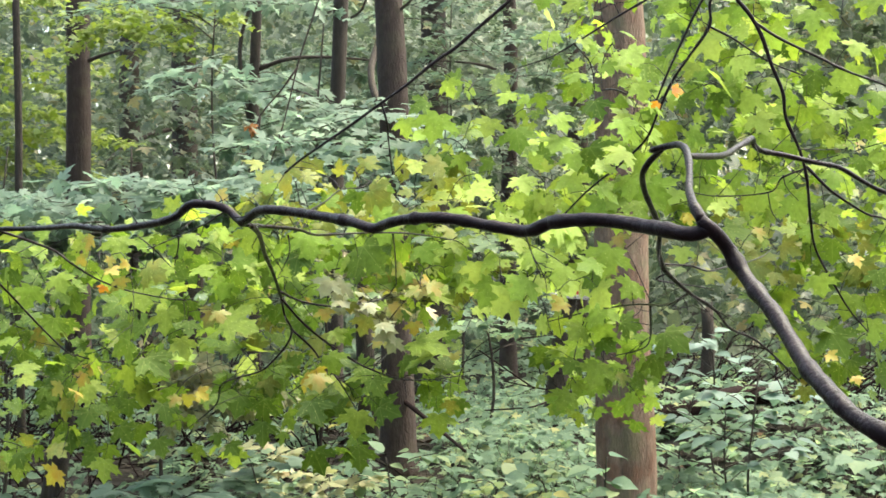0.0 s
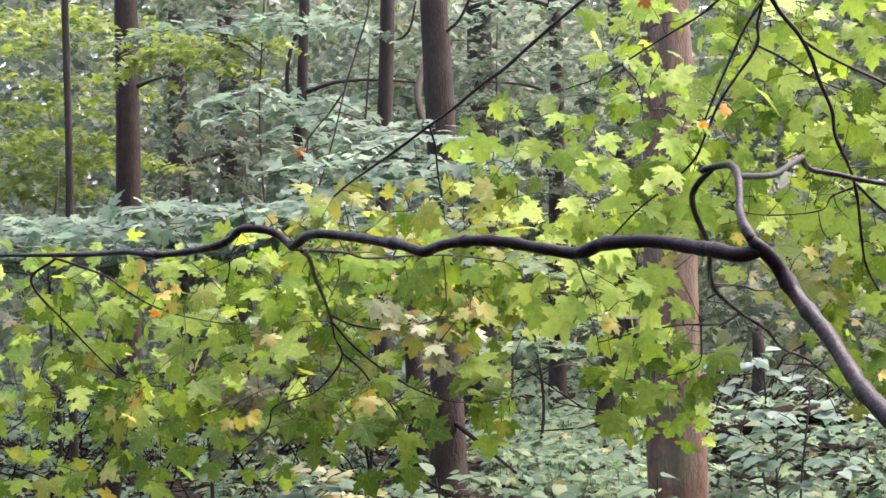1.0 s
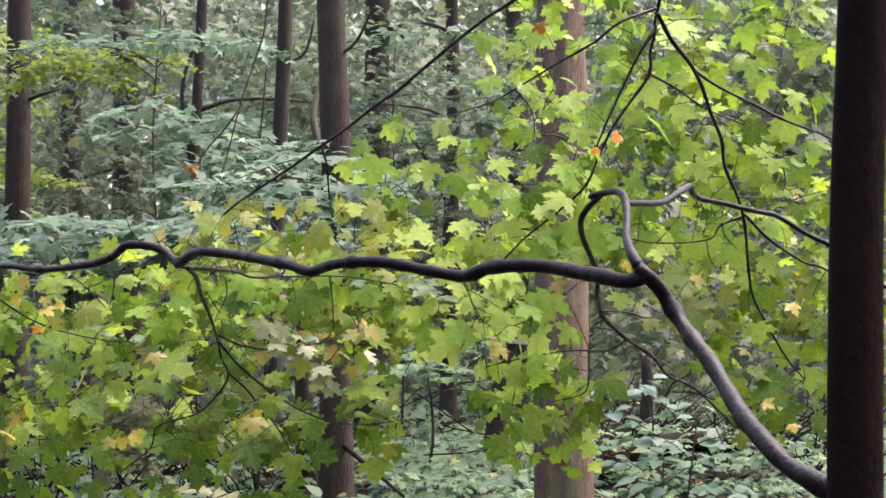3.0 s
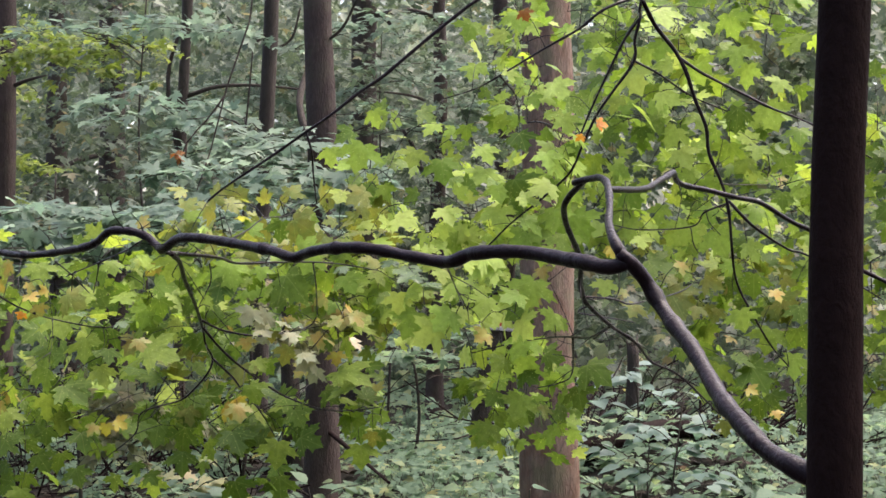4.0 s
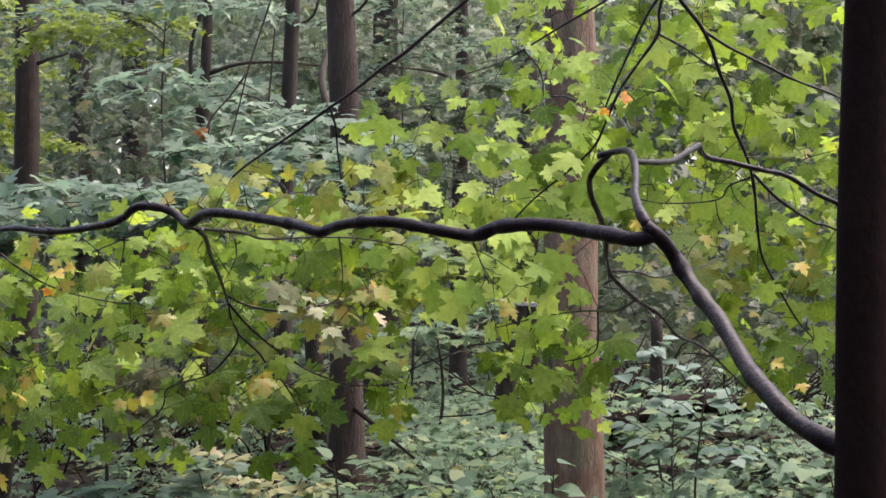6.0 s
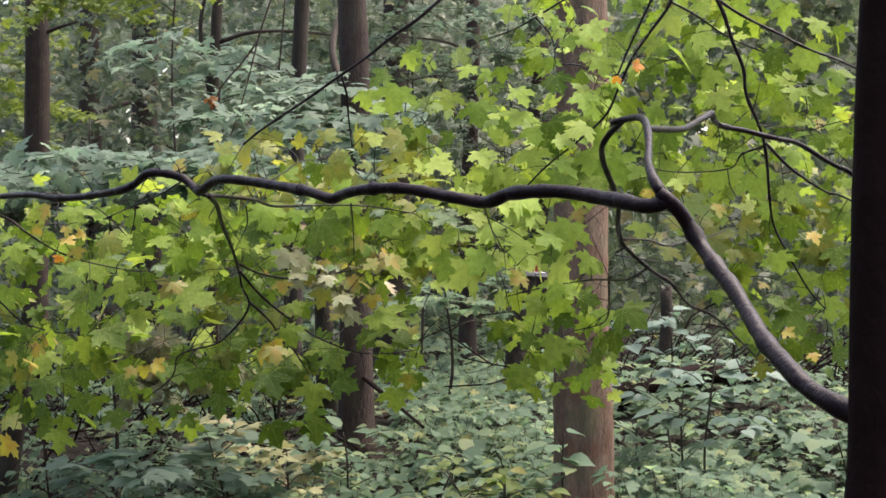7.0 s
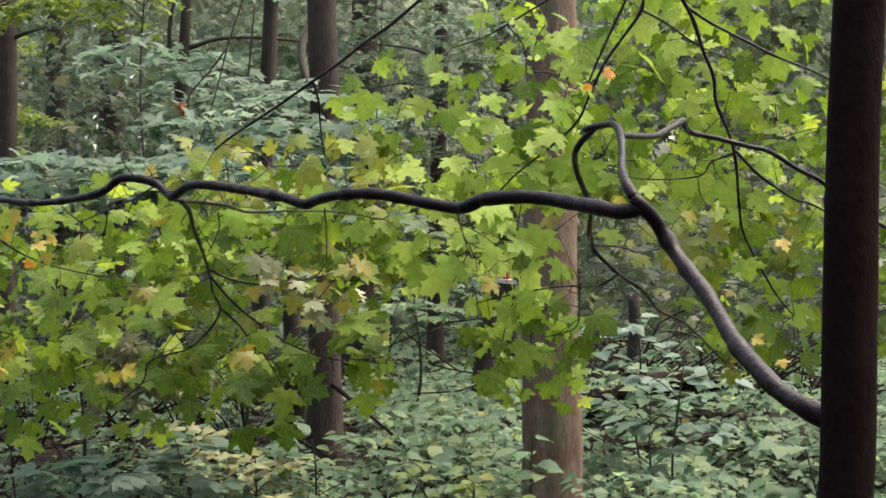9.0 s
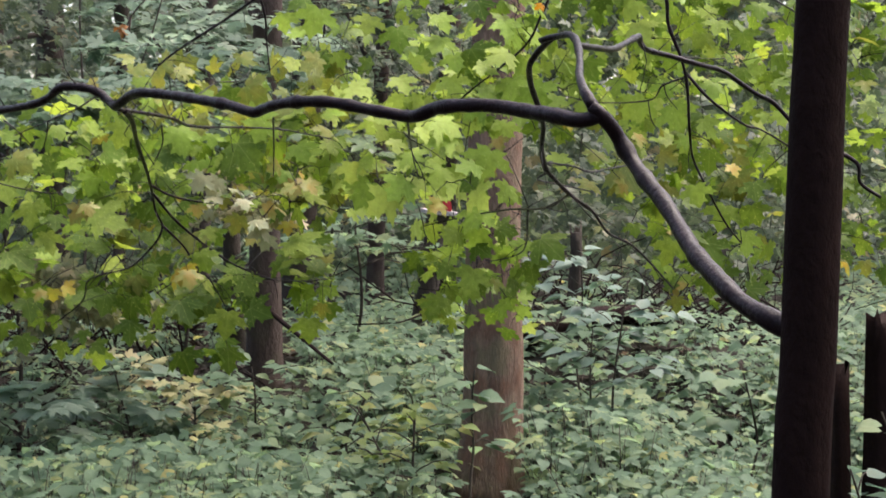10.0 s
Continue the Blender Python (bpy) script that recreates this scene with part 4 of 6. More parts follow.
# Single leaves, bough by bough: foot, way of the tip in degrees from straight down, size, and which leaf.
CROWN_LEAVES = [
    ((0.549, 5.544, 2.418), -60, 0.090, "fresh"), ((0.598, 5.540, 2.541), 0, 0.078, "fresh"), ((0.728, 5.540, 2.545), 20, 0.116, "fresh"), ((0.955, 5.541, 2.531), 10, 0.142, "fresh"), ((0.987, 5.544, 2.422), -15, 0.116, "fresh"), ((1.199, 5.542, 2.464), -40, 0.116, "green"),
    ((0.742, 5.543, 2.439), -20, 0.103, "fresh"), ((0.637, 5.546, 2.344), 20, 0.116, "bright"), ((0.730, 5.547, 2.276), 60, 0.116, "bright"), ((0.648, 5.549, 2.230), 45, 0.142, "bright"), ((0.599, 5.548, 2.257), -30, 0.090, "green"), ((0.672, 5.550, 2.160), 0, 0.065, "dark"),
    ((0.548, 5.551, 2.131), 80, 0.078, "dark"), ((0.520, 5.547, 2.288), -20, 0.090, "fresh"), ((0.843, 5.545, 2.354), 30, 0.103, "fresh"), ((1.020, 5.545, 2.364), -10, 0.116, "fresh"), ((0.984, 5.549, 2.225), 0, 0.110, "dark"), ((0.857, 5.549, 2.206), 20, 0.116, "green"),
]
HIGH_LEAVES = [
    ((0.795, 5.603, 2.162), -30, 0.117, "bright"), ((0.804, 5.605, 2.092), 30, 0.104, "bright"), ((0.958, 5.552, 2.110), -15, 0.103, "green"), ((1.087, 5.601, 2.240), 20, 0.117, "fresh"), ((1.135, 5.599, 2.324), -30, 0.104, "fresh"), ((1.190, 5.600, 2.277), 10, 0.091, "green"),
    ((1.197, 5.603, 2.163), 0, 0.104, "fresh"), ((1.064, 5.604, 2.105), -20, 0.104, "fresh"), ((1.145, 5.605, 2.068), 20, 0.104, "green"), ((0.629, 5.556, 1.964), 30, 0.116, "fresh"), ((0.789, 5.608, 1.985), 0, 0.078, "green"), ((0.749, 5.610, 1.910), -20, 0.104, "fresh"),
    ((0.589, 5.606, 2.046), 60, 0.091, "fresh"), ((0.837, 5.606, 2.029), 10, 0.104, "fresh"), ((0.900, 5.610, 1.904), 0, 0.104, "fresh"), ((0.832, 5.611, 1.847), -30, 0.117, "bright"), ((0.912, 5.559, 1.821), 20, 0.116, "fresh"), ((1.056, 5.610, 1.903), -10, 0.104, "fresh"),
]
SIDE_LEAVES = [
    ((1.145, 5.629, 1.955), 0, 0.092, "green"), ((1.030, 5.634, 1.788), 30, 0.105, "fresh"), ((1.177, 5.633, 1.804), -20, 0.092, "green"), ((0.643, 5.632, 1.868), 0, 0.105, "bright"), ((0.703, 5.635, 1.731), 70, 0.131, "green"), ((0.650, 5.402, 1.801), 10, 0.088, "bright"),
    ((0.560, 5.637, 1.663), 0, 0.105, "bright"), ((0.548, 5.632, 1.852), -30, 0.079, "bright"), ((0.771, 5.638, 1.634), 30, 0.144, "olive"), ((0.889, 5.637, 1.672), 60, 0.092, "olive"), ((1.052, 5.636, 1.687), 0, 0.118, "green"), ((1.201, 5.639, 1.583), 0, 0.092, "dark"),
    ((0.965, 5.408, 1.567), 10, 0.113, "fresh"), ((1.110, 5.641, 1.504), -15, 0.105, "green"), ((1.197, 5.641, 1.507), 20, 0.092, "dark"), ((0.991, 5.644, 1.417), 60, 0.118, "dark"), ((0.939, 5.644, 1.387), -20, 0.118, "green"), ((1.044, 5.644, 1.384), 30, 0.131, "green"),
]
HANGING_LEAVES = [
    ((-0.195, 5.465, 2.203), 10, 0.102, "fresh"), ((-0.215, 5.217, 2.071), -20, 0.109, "fresh"), ((-0.333, 5.468, 2.081), 0, 0.089, "fresh"), ((-0.058, 5.468, 2.078), -20, 0.089, "green"), ((0.008, 5.466, 2.161), -50, 0.102, "bright"), ((0.021, 5.469, 2.046), 10, 0.115, "fresh"),
    ((-0.163, 5.471, 1.965), 20, 0.076, "green"), ((-0.219, 5.472, 1.946), -60, 0.115, "olive"), ((0.097, 5.216, 2.131), 0, 0.073, "green"), ((0.083, 5.468, 2.104), 0, 0.046, "dark"), ((0.152, 5.468, 2.089), 30, 0.102, "fresh"), ((0.161, 5.470, 2.018), -30, 0.115, "fresh"),
    ((0.202, 5.471, 1.964), 10, 0.102, "fresh"), ((0.311, 5.464, 2.252), 30, 0.076, "fresh"), ((0.264, 5.467, 2.124), 0, 0.064, "dark"), ((0.340, 5.218, 2.050), 10, 0.085, "fresh"), ((-0.126, 5.474, 1.857), 75, 0.115, "bright"), ((0.029, 5.473, 1.891), 30, 0.102, "bright"),
]
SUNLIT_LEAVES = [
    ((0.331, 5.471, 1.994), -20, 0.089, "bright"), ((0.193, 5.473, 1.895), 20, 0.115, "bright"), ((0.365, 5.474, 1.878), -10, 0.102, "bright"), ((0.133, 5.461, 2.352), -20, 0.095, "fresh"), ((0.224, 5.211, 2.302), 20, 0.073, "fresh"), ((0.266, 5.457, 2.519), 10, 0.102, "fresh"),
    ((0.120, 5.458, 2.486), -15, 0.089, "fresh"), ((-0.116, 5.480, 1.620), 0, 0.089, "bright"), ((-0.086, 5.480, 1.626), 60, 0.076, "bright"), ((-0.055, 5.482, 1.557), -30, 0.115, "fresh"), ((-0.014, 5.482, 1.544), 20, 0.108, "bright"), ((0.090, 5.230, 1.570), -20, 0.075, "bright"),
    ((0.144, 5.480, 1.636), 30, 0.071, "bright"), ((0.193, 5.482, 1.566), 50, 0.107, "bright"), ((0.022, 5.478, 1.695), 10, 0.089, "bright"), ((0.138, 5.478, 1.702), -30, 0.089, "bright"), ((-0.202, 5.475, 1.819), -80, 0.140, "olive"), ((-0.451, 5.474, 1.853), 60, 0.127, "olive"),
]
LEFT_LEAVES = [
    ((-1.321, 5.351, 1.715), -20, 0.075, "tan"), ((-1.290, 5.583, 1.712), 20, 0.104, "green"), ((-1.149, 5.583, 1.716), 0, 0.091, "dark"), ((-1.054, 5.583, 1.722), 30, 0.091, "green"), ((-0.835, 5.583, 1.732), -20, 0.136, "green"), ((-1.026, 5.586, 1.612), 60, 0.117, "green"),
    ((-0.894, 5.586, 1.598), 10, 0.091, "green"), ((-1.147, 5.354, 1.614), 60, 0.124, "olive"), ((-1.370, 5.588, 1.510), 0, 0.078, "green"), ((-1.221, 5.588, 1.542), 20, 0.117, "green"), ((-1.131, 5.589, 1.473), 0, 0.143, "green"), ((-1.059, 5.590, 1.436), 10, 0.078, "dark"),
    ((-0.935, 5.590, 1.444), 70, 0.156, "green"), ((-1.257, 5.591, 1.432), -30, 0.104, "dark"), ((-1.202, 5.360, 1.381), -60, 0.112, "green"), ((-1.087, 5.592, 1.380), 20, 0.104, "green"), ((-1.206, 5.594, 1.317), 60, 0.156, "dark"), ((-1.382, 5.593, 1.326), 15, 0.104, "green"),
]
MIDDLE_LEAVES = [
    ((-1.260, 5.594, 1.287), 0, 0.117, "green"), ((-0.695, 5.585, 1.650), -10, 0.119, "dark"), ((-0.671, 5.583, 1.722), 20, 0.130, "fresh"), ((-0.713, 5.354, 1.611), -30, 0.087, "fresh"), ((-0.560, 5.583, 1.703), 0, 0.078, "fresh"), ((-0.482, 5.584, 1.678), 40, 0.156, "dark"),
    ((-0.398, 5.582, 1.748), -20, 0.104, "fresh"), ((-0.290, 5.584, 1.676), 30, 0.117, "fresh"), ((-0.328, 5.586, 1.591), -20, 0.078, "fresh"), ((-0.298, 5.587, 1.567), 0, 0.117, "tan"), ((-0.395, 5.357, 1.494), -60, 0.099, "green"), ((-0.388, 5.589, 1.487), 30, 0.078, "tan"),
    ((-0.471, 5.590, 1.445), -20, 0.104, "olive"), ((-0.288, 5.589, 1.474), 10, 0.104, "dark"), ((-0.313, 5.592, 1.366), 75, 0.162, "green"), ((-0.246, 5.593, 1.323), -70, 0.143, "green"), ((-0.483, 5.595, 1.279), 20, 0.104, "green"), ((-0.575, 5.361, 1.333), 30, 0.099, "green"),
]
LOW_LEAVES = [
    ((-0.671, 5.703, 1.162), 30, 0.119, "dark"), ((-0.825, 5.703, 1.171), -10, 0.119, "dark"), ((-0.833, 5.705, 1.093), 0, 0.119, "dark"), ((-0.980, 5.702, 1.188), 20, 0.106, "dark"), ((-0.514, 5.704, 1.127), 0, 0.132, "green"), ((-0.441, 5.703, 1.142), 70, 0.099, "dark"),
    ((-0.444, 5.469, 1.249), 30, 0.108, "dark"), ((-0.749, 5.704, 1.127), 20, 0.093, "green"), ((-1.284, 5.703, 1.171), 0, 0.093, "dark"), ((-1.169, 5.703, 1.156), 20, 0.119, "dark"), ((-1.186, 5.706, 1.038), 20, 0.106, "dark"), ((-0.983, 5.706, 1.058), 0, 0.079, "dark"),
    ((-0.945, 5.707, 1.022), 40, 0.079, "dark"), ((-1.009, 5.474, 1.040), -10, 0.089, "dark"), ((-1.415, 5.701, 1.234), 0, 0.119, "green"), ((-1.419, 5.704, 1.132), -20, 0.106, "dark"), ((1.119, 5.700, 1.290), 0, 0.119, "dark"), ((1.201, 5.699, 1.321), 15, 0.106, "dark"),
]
LEANING_LEAVES = [
    ((0.315, 5.726, 1.476), -45, 0.133, "fresh"), ((0.239, 5.728, 1.403), -50, 0.120, "green"), ((0.313, 5.728, 1.413), -20, 0.106, "fresh"), ((0.369, 5.728, 1.419), 80, 0.093, "green"), ((0.429, 5.725, 1.538), -40, 0.080, "fresh"), ((0.513, 5.729, 1.384), 55, 0.133, "green"),
    ((0.461, 5.729, 1.375), -20, 0.106, "fresh"), ((0.210, 5.731, 1.292), -40, 0.106, "green"), ((0.291, 5.731, 1.279), -15, 0.146, "fresh"), ((0.195, 5.734, 1.183), -40, 0.120, "green"), ((0.483, 5.731, 1.308), 0, 0.120, "dark"), ((0.397, 5.734, 1.179), -10, 0.106, "fresh"),
    ((0.365, 5.732, 1.247), 10, 0.066, "olive"), ((0.974, 5.734, 1.197), 0, 0.080, "olive"), ((0.821, 5.727, 1.441), 10, 0.080, "green"), ((0.915, 5.731, 1.313), -20, 0.093, "fresh"), ((0.298, 5.729, 1.356), 60, 0.093, "green"), ((1.200, 5.728, 1.419), 0, 0.106, "fresh"),
]
TURNED_LEAVES = [
    ((0.497, 5.215, 2.139), 80, 0.053, "orange"), ((0.452, 5.216, 2.101), -60, 0.044, "orange"), ((-1.251, 5.231, 1.556), -35, 0.046, "orange"), ((-1.239, 5.229, 1.613), 60, 0.061, "yellow"), ((-0.586, 5.237, 1.303), -45, 0.083, "yellow"), ((0.164, 5.232, 1.497), -62, 0.087, "yellow"),
    ((0.326, 5.227, 1.697), 15, 0.075, "tan"), ((-0.898, 5.223, 1.840), 60, 0.056, "tan"), ((1.037, 5.229, 1.630), 30, 0.056, "yellow"), ((0.271, 5.206, 2.483), 20, 0.044, "rusty"), ((-0.574, 5.233, 1.480), 15, 0.063, "yellow"), ((-1.321, 5.238, 1.288), -20, 0.068, "tan"),
    ((0.958, 5.236, 1.332), 60, 0.049, "yellow"), ((1.043, 5.238, 1.263), 20, 0.039, "yellow"), ((0.541, 5.225, 1.759), 10, 0.049, "yellow"), ((0.717, 5.230, 1.568), -40, 0.061, "tan"), ((-1.235, 5.228, 1.647), 10, 0.049, "tan"), ((-0.900, 5.233, 1.478), 30, 0.066, "tan"),
]
SCREENING_LEAVES = [          # before the red-brown trunk
    ((0.084, 5.250, 1.729), 64, 0.120, "bright"), ((0.136, 5.150, 1.741), 71, 0.110, "bright"), ((0.189, 5.150, 1.699), -72, 0.120, "bright"), ((0.165, 5.350, 1.608), -20, 0.120, "bright"), ((0.217, 5.250, 1.556), -4, 0.110, "bright"), ((0.260, 5.150, 1.542), 24, 0.100, "bright"), ((0.014, 5.150, 1.514), -57, 0.120, "bright"), ((0.062, 5.150, 1.650), 38, 0.100, "bright"), ((0.052, 5.150, 1.565), -42, 0.130, "fresh"), ((0.260, 5.150, 1.616), -74, 0.110, "fresh"), ((0.302, 5.150, 1.658), -20, 0.120, "fresh"),
    ((0.262, 5.250, 1.918), 69, 0.105, "fresh"), ((0.321, 5.450, 1.952), 51, 0.122, "fresh"), ((0.357, 5.250, 1.957), -67, 0.132, "bright"), ((0.413, 5.350, 1.953), -4, 0.119, "fresh"), ((0.271, 5.250, 1.852), 50, 0.119, "fresh"), ((0.332, 5.450, 1.877), 51, 0.114, "green"), ((0.371, 5.250, 1.879), -11, 0.122, "fresh"), ((0.440, 5.450, 1.870), 29, 0.126, "fresh"), ((0.300, 5.450, 1.812), -54, 0.106, "fresh"), ((0.363, 5.450, 1.823), -60, 0.111, "fresh"), ((0.396, 5.250, 1.801), -2, 0.117, "green"), ((0.254, 5.450, 1.984), 29, 0.125, "dark"), ((0.363, 5.350, 2.052), 31, 0.125, "fresh"), ((0.433, 5.450, 2.043), 43, 0.134, "fresh"), ((0.394, 5.250, 2.164), 23, 0.103, "fresh"), ((0.422, 5.250, 2.112), 56, 0.108, "fresh"), ((0.378, 5.450, 2.294), 41, 0.127, "fresh"), ((0.422, 5.350, 2.237), 37, 0.118, "green"), ((0.266, 5.350, 2.122), 19, 0.119, "dark"), ((0.313, 5.350, 1.646), -11, 0.132, "tan"), ((0.301, 5.450, 1.584), -63, 0.130, "green"), ((0.382, 5.450, 1.558), -29, 0.124, "fresh"),
]
WET_LEAVES = [
    ((-0.111, 5.400, 1.697), 40, 0.100, "wet"), ((-0.058, 5.300, 1.676), -50, 0.090, "wet"), ((-0.027, 5.350, 1.649), 70, 0.090, "wet"),
    ((-0.086, 5.350, 1.689), 30, 0.075, "wet"), ((-0.129, 5.450, 1.723), -40, 0.070, "wet"), ((-0.021, 5.350, 1.641), 50, 0.070, "wet"), ((-0.049, 5.500, 1.670), 0, 0.070, "wet"), ((-1.118, 5.350, 1.557), 40, 0.070, "wet"), ((-1.100, 5.450, 1.536), 70, 0.060, "wet"), ((-0.433, 5.500, 1.525), -30, 0.055, "wet"), ((-0.286, 5.350, 1.703), 10, 0.050, "wet"), ((-1.001, 5.500, 1.528), 20, 0.050, "wet"),
]
FADED_LEAVES = [
    ((-0.553, 5.240, 1.569), -30, 0.085, "pale"), ((-0.509, 5.240, 1.561), -30, 0.090, "pale"), ((-0.481, 5.240, 1.533), 75, 0.080, "pale"), ((-0.533, 5.240, 1.512), 60, 0.075, "pale"), ((-0.426, 5.100, 1.501), 35, 0.070, "pale"), ((-0.392, 5.100, 1.440), 75, 0.080, "pale"), ((-0.362, 5.100, 1.430), -50, 0.085, "pale"), ((-0.345, 5.100, 1.395), -30, 0.075, "pale"), ((-0.385, 5.180, 1.397), -50, 0.070, "tan"),
    ((-1.346, 5.180, 1.244), 68, 0.075, "yellow"), ((-1.391, 5.240, 1.254), -44, 0.060, "tan"), ((-1.339, 5.240, 1.227), -16, 0.055, "yellow"), ((-0.997, 5.240, 1.219), -2, 0.060, "yellow"), ((-1.018, 5.180, 1.219), -39, 0.055, "tan"), ((-0.942, 5.100, 1.241), 53, 0.055, "yellow"), ((-0.638, 5.240, 1.270), 53, 0.085, "yellow"), ((-0.583, 5.100, 1.288), 18, 0.070, "tan"), ((-0.239, 5.100, 1.560), 35, 0.085, "tan"), ((-0.276, 5.100, 1.543), -65, 0.070, "tan"), ((-0.267, 5.180, 1.581), 39, 0.050, "yellow"), ((-1.387, 5.180, 0.998), -40, 0.075, "yellow"), ((-1.150, 5.100, 1.627), -59, 0.050, "yellow"), ((-1.193, 5.180, 1.581), 14, 0.060, "tan"), ((0.533, 5.240, 1.764), 1, 0.055, "yellow"), ((-0.491, 5.240, 1.502), -10, 0.060, "tan"), ((0.733, 5.100, 1.713), 9, 0.060, "tan"), ((-0.324, 5.100, 1.606), -51, 0.055, "tan"),
    ((-0.471, 5.514, 1.542), 20, 0.064, "tan"), ((-0.350, 5.516, 1.476), 60, 0.064, "tan"), ((-0.313, 5.517, 1.429), 0, 0.059, "yellow"), ((-1.381, 5.626, 1.291), -10, 0.065, "yellow"), ((-1.399, 5.511, 1.652), 30, 0.067, "tan"),
]


# Openings in the maple foliage, through which the wood shows: a middle and half sizes.
OPENINGS = [((1.224, 5.8, 2.434), (0.10, 1.0, 0.10)), ((-0.38, 5.9, 1.10), (0.08, 1.0, 0.16)), ((-0.503, 5.779, 1.467), (0.12, 1.0, 0.07)), ((-1.017, 5.784, 1.265), (0.15, 1.0, 0.09)), ((-0.274, 5.782, 1.372), (0.05, 1.0, 0.10)), ((1.154, 5.774, 1.677), (0.04, 1.0, 0.05)), ((0.434, 5.752, 2.496), (0.075, 1.0, 0.10)), ((0.345, 5.761, 2.162), (0.06, 1.0, 0.10)), ((0.878, 5.784, 1.277), (0.10, 1.0, 0.14)), ((-1.017, 5.790, 1.068), (0.30, 1.0, 0.07)), ((-0.674, 5.791, 1.011), (0.25, 1.0, 0.06)), ((0.392, 5.775, 1.610), (0.095, 1.0, 0.10))]
LOWER_OPENINGS = [((0.697, 5.782, 1.372), (0.16, 1.0, 0.17)), ((-0.017, 5.765, 2.020), (0.07, 1.0, 0.16)), ((-0.055, 5.784, 1.277), (0.14, 1.0, 0.17)), ((-0.484, 5.764, 2.029), (0.09, 1.0, 0.06)), ((-0.427, 5.782, 1.353), (0.08, 1.0, 0.08)), ((0.869, 5.789, 1.087), (0.28, 1.0, 0.12)), ((-0.160, 5.754, 2.419), (0.16, 1.0, 0.12)), ((0.335, 5.760, 2.210), (0.05, 1.0, 0.06)), ((0.069, 5.780, 1.448), (0.05, 1.0, 0.06)), ((0.187, 5.779, 1.477), (0.05, 1.0, 0.06)), ((0.252, 5.75, 1.470), (0.065, 1.0, 0.05))]


def in_gap(place):
    return any(all(abs(place[i] - mid[i]) < half[i] for i in range(3)) for mid, half in OPENINGS + LOWER_OPENINGS)


BROAD = (41, 43, 44, 45, 46)          # low boughs bear broader leaves, more of them dark to paint in their shade


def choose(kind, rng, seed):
    """Most leaves of a bough are of its own kind, some turning, some lighter and darker copies that imitate light and
    shade.
    """
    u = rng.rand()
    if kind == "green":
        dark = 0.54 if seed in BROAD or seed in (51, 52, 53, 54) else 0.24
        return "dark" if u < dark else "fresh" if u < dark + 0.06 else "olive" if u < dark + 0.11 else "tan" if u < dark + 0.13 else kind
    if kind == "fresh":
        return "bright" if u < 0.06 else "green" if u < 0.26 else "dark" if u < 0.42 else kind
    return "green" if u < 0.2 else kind


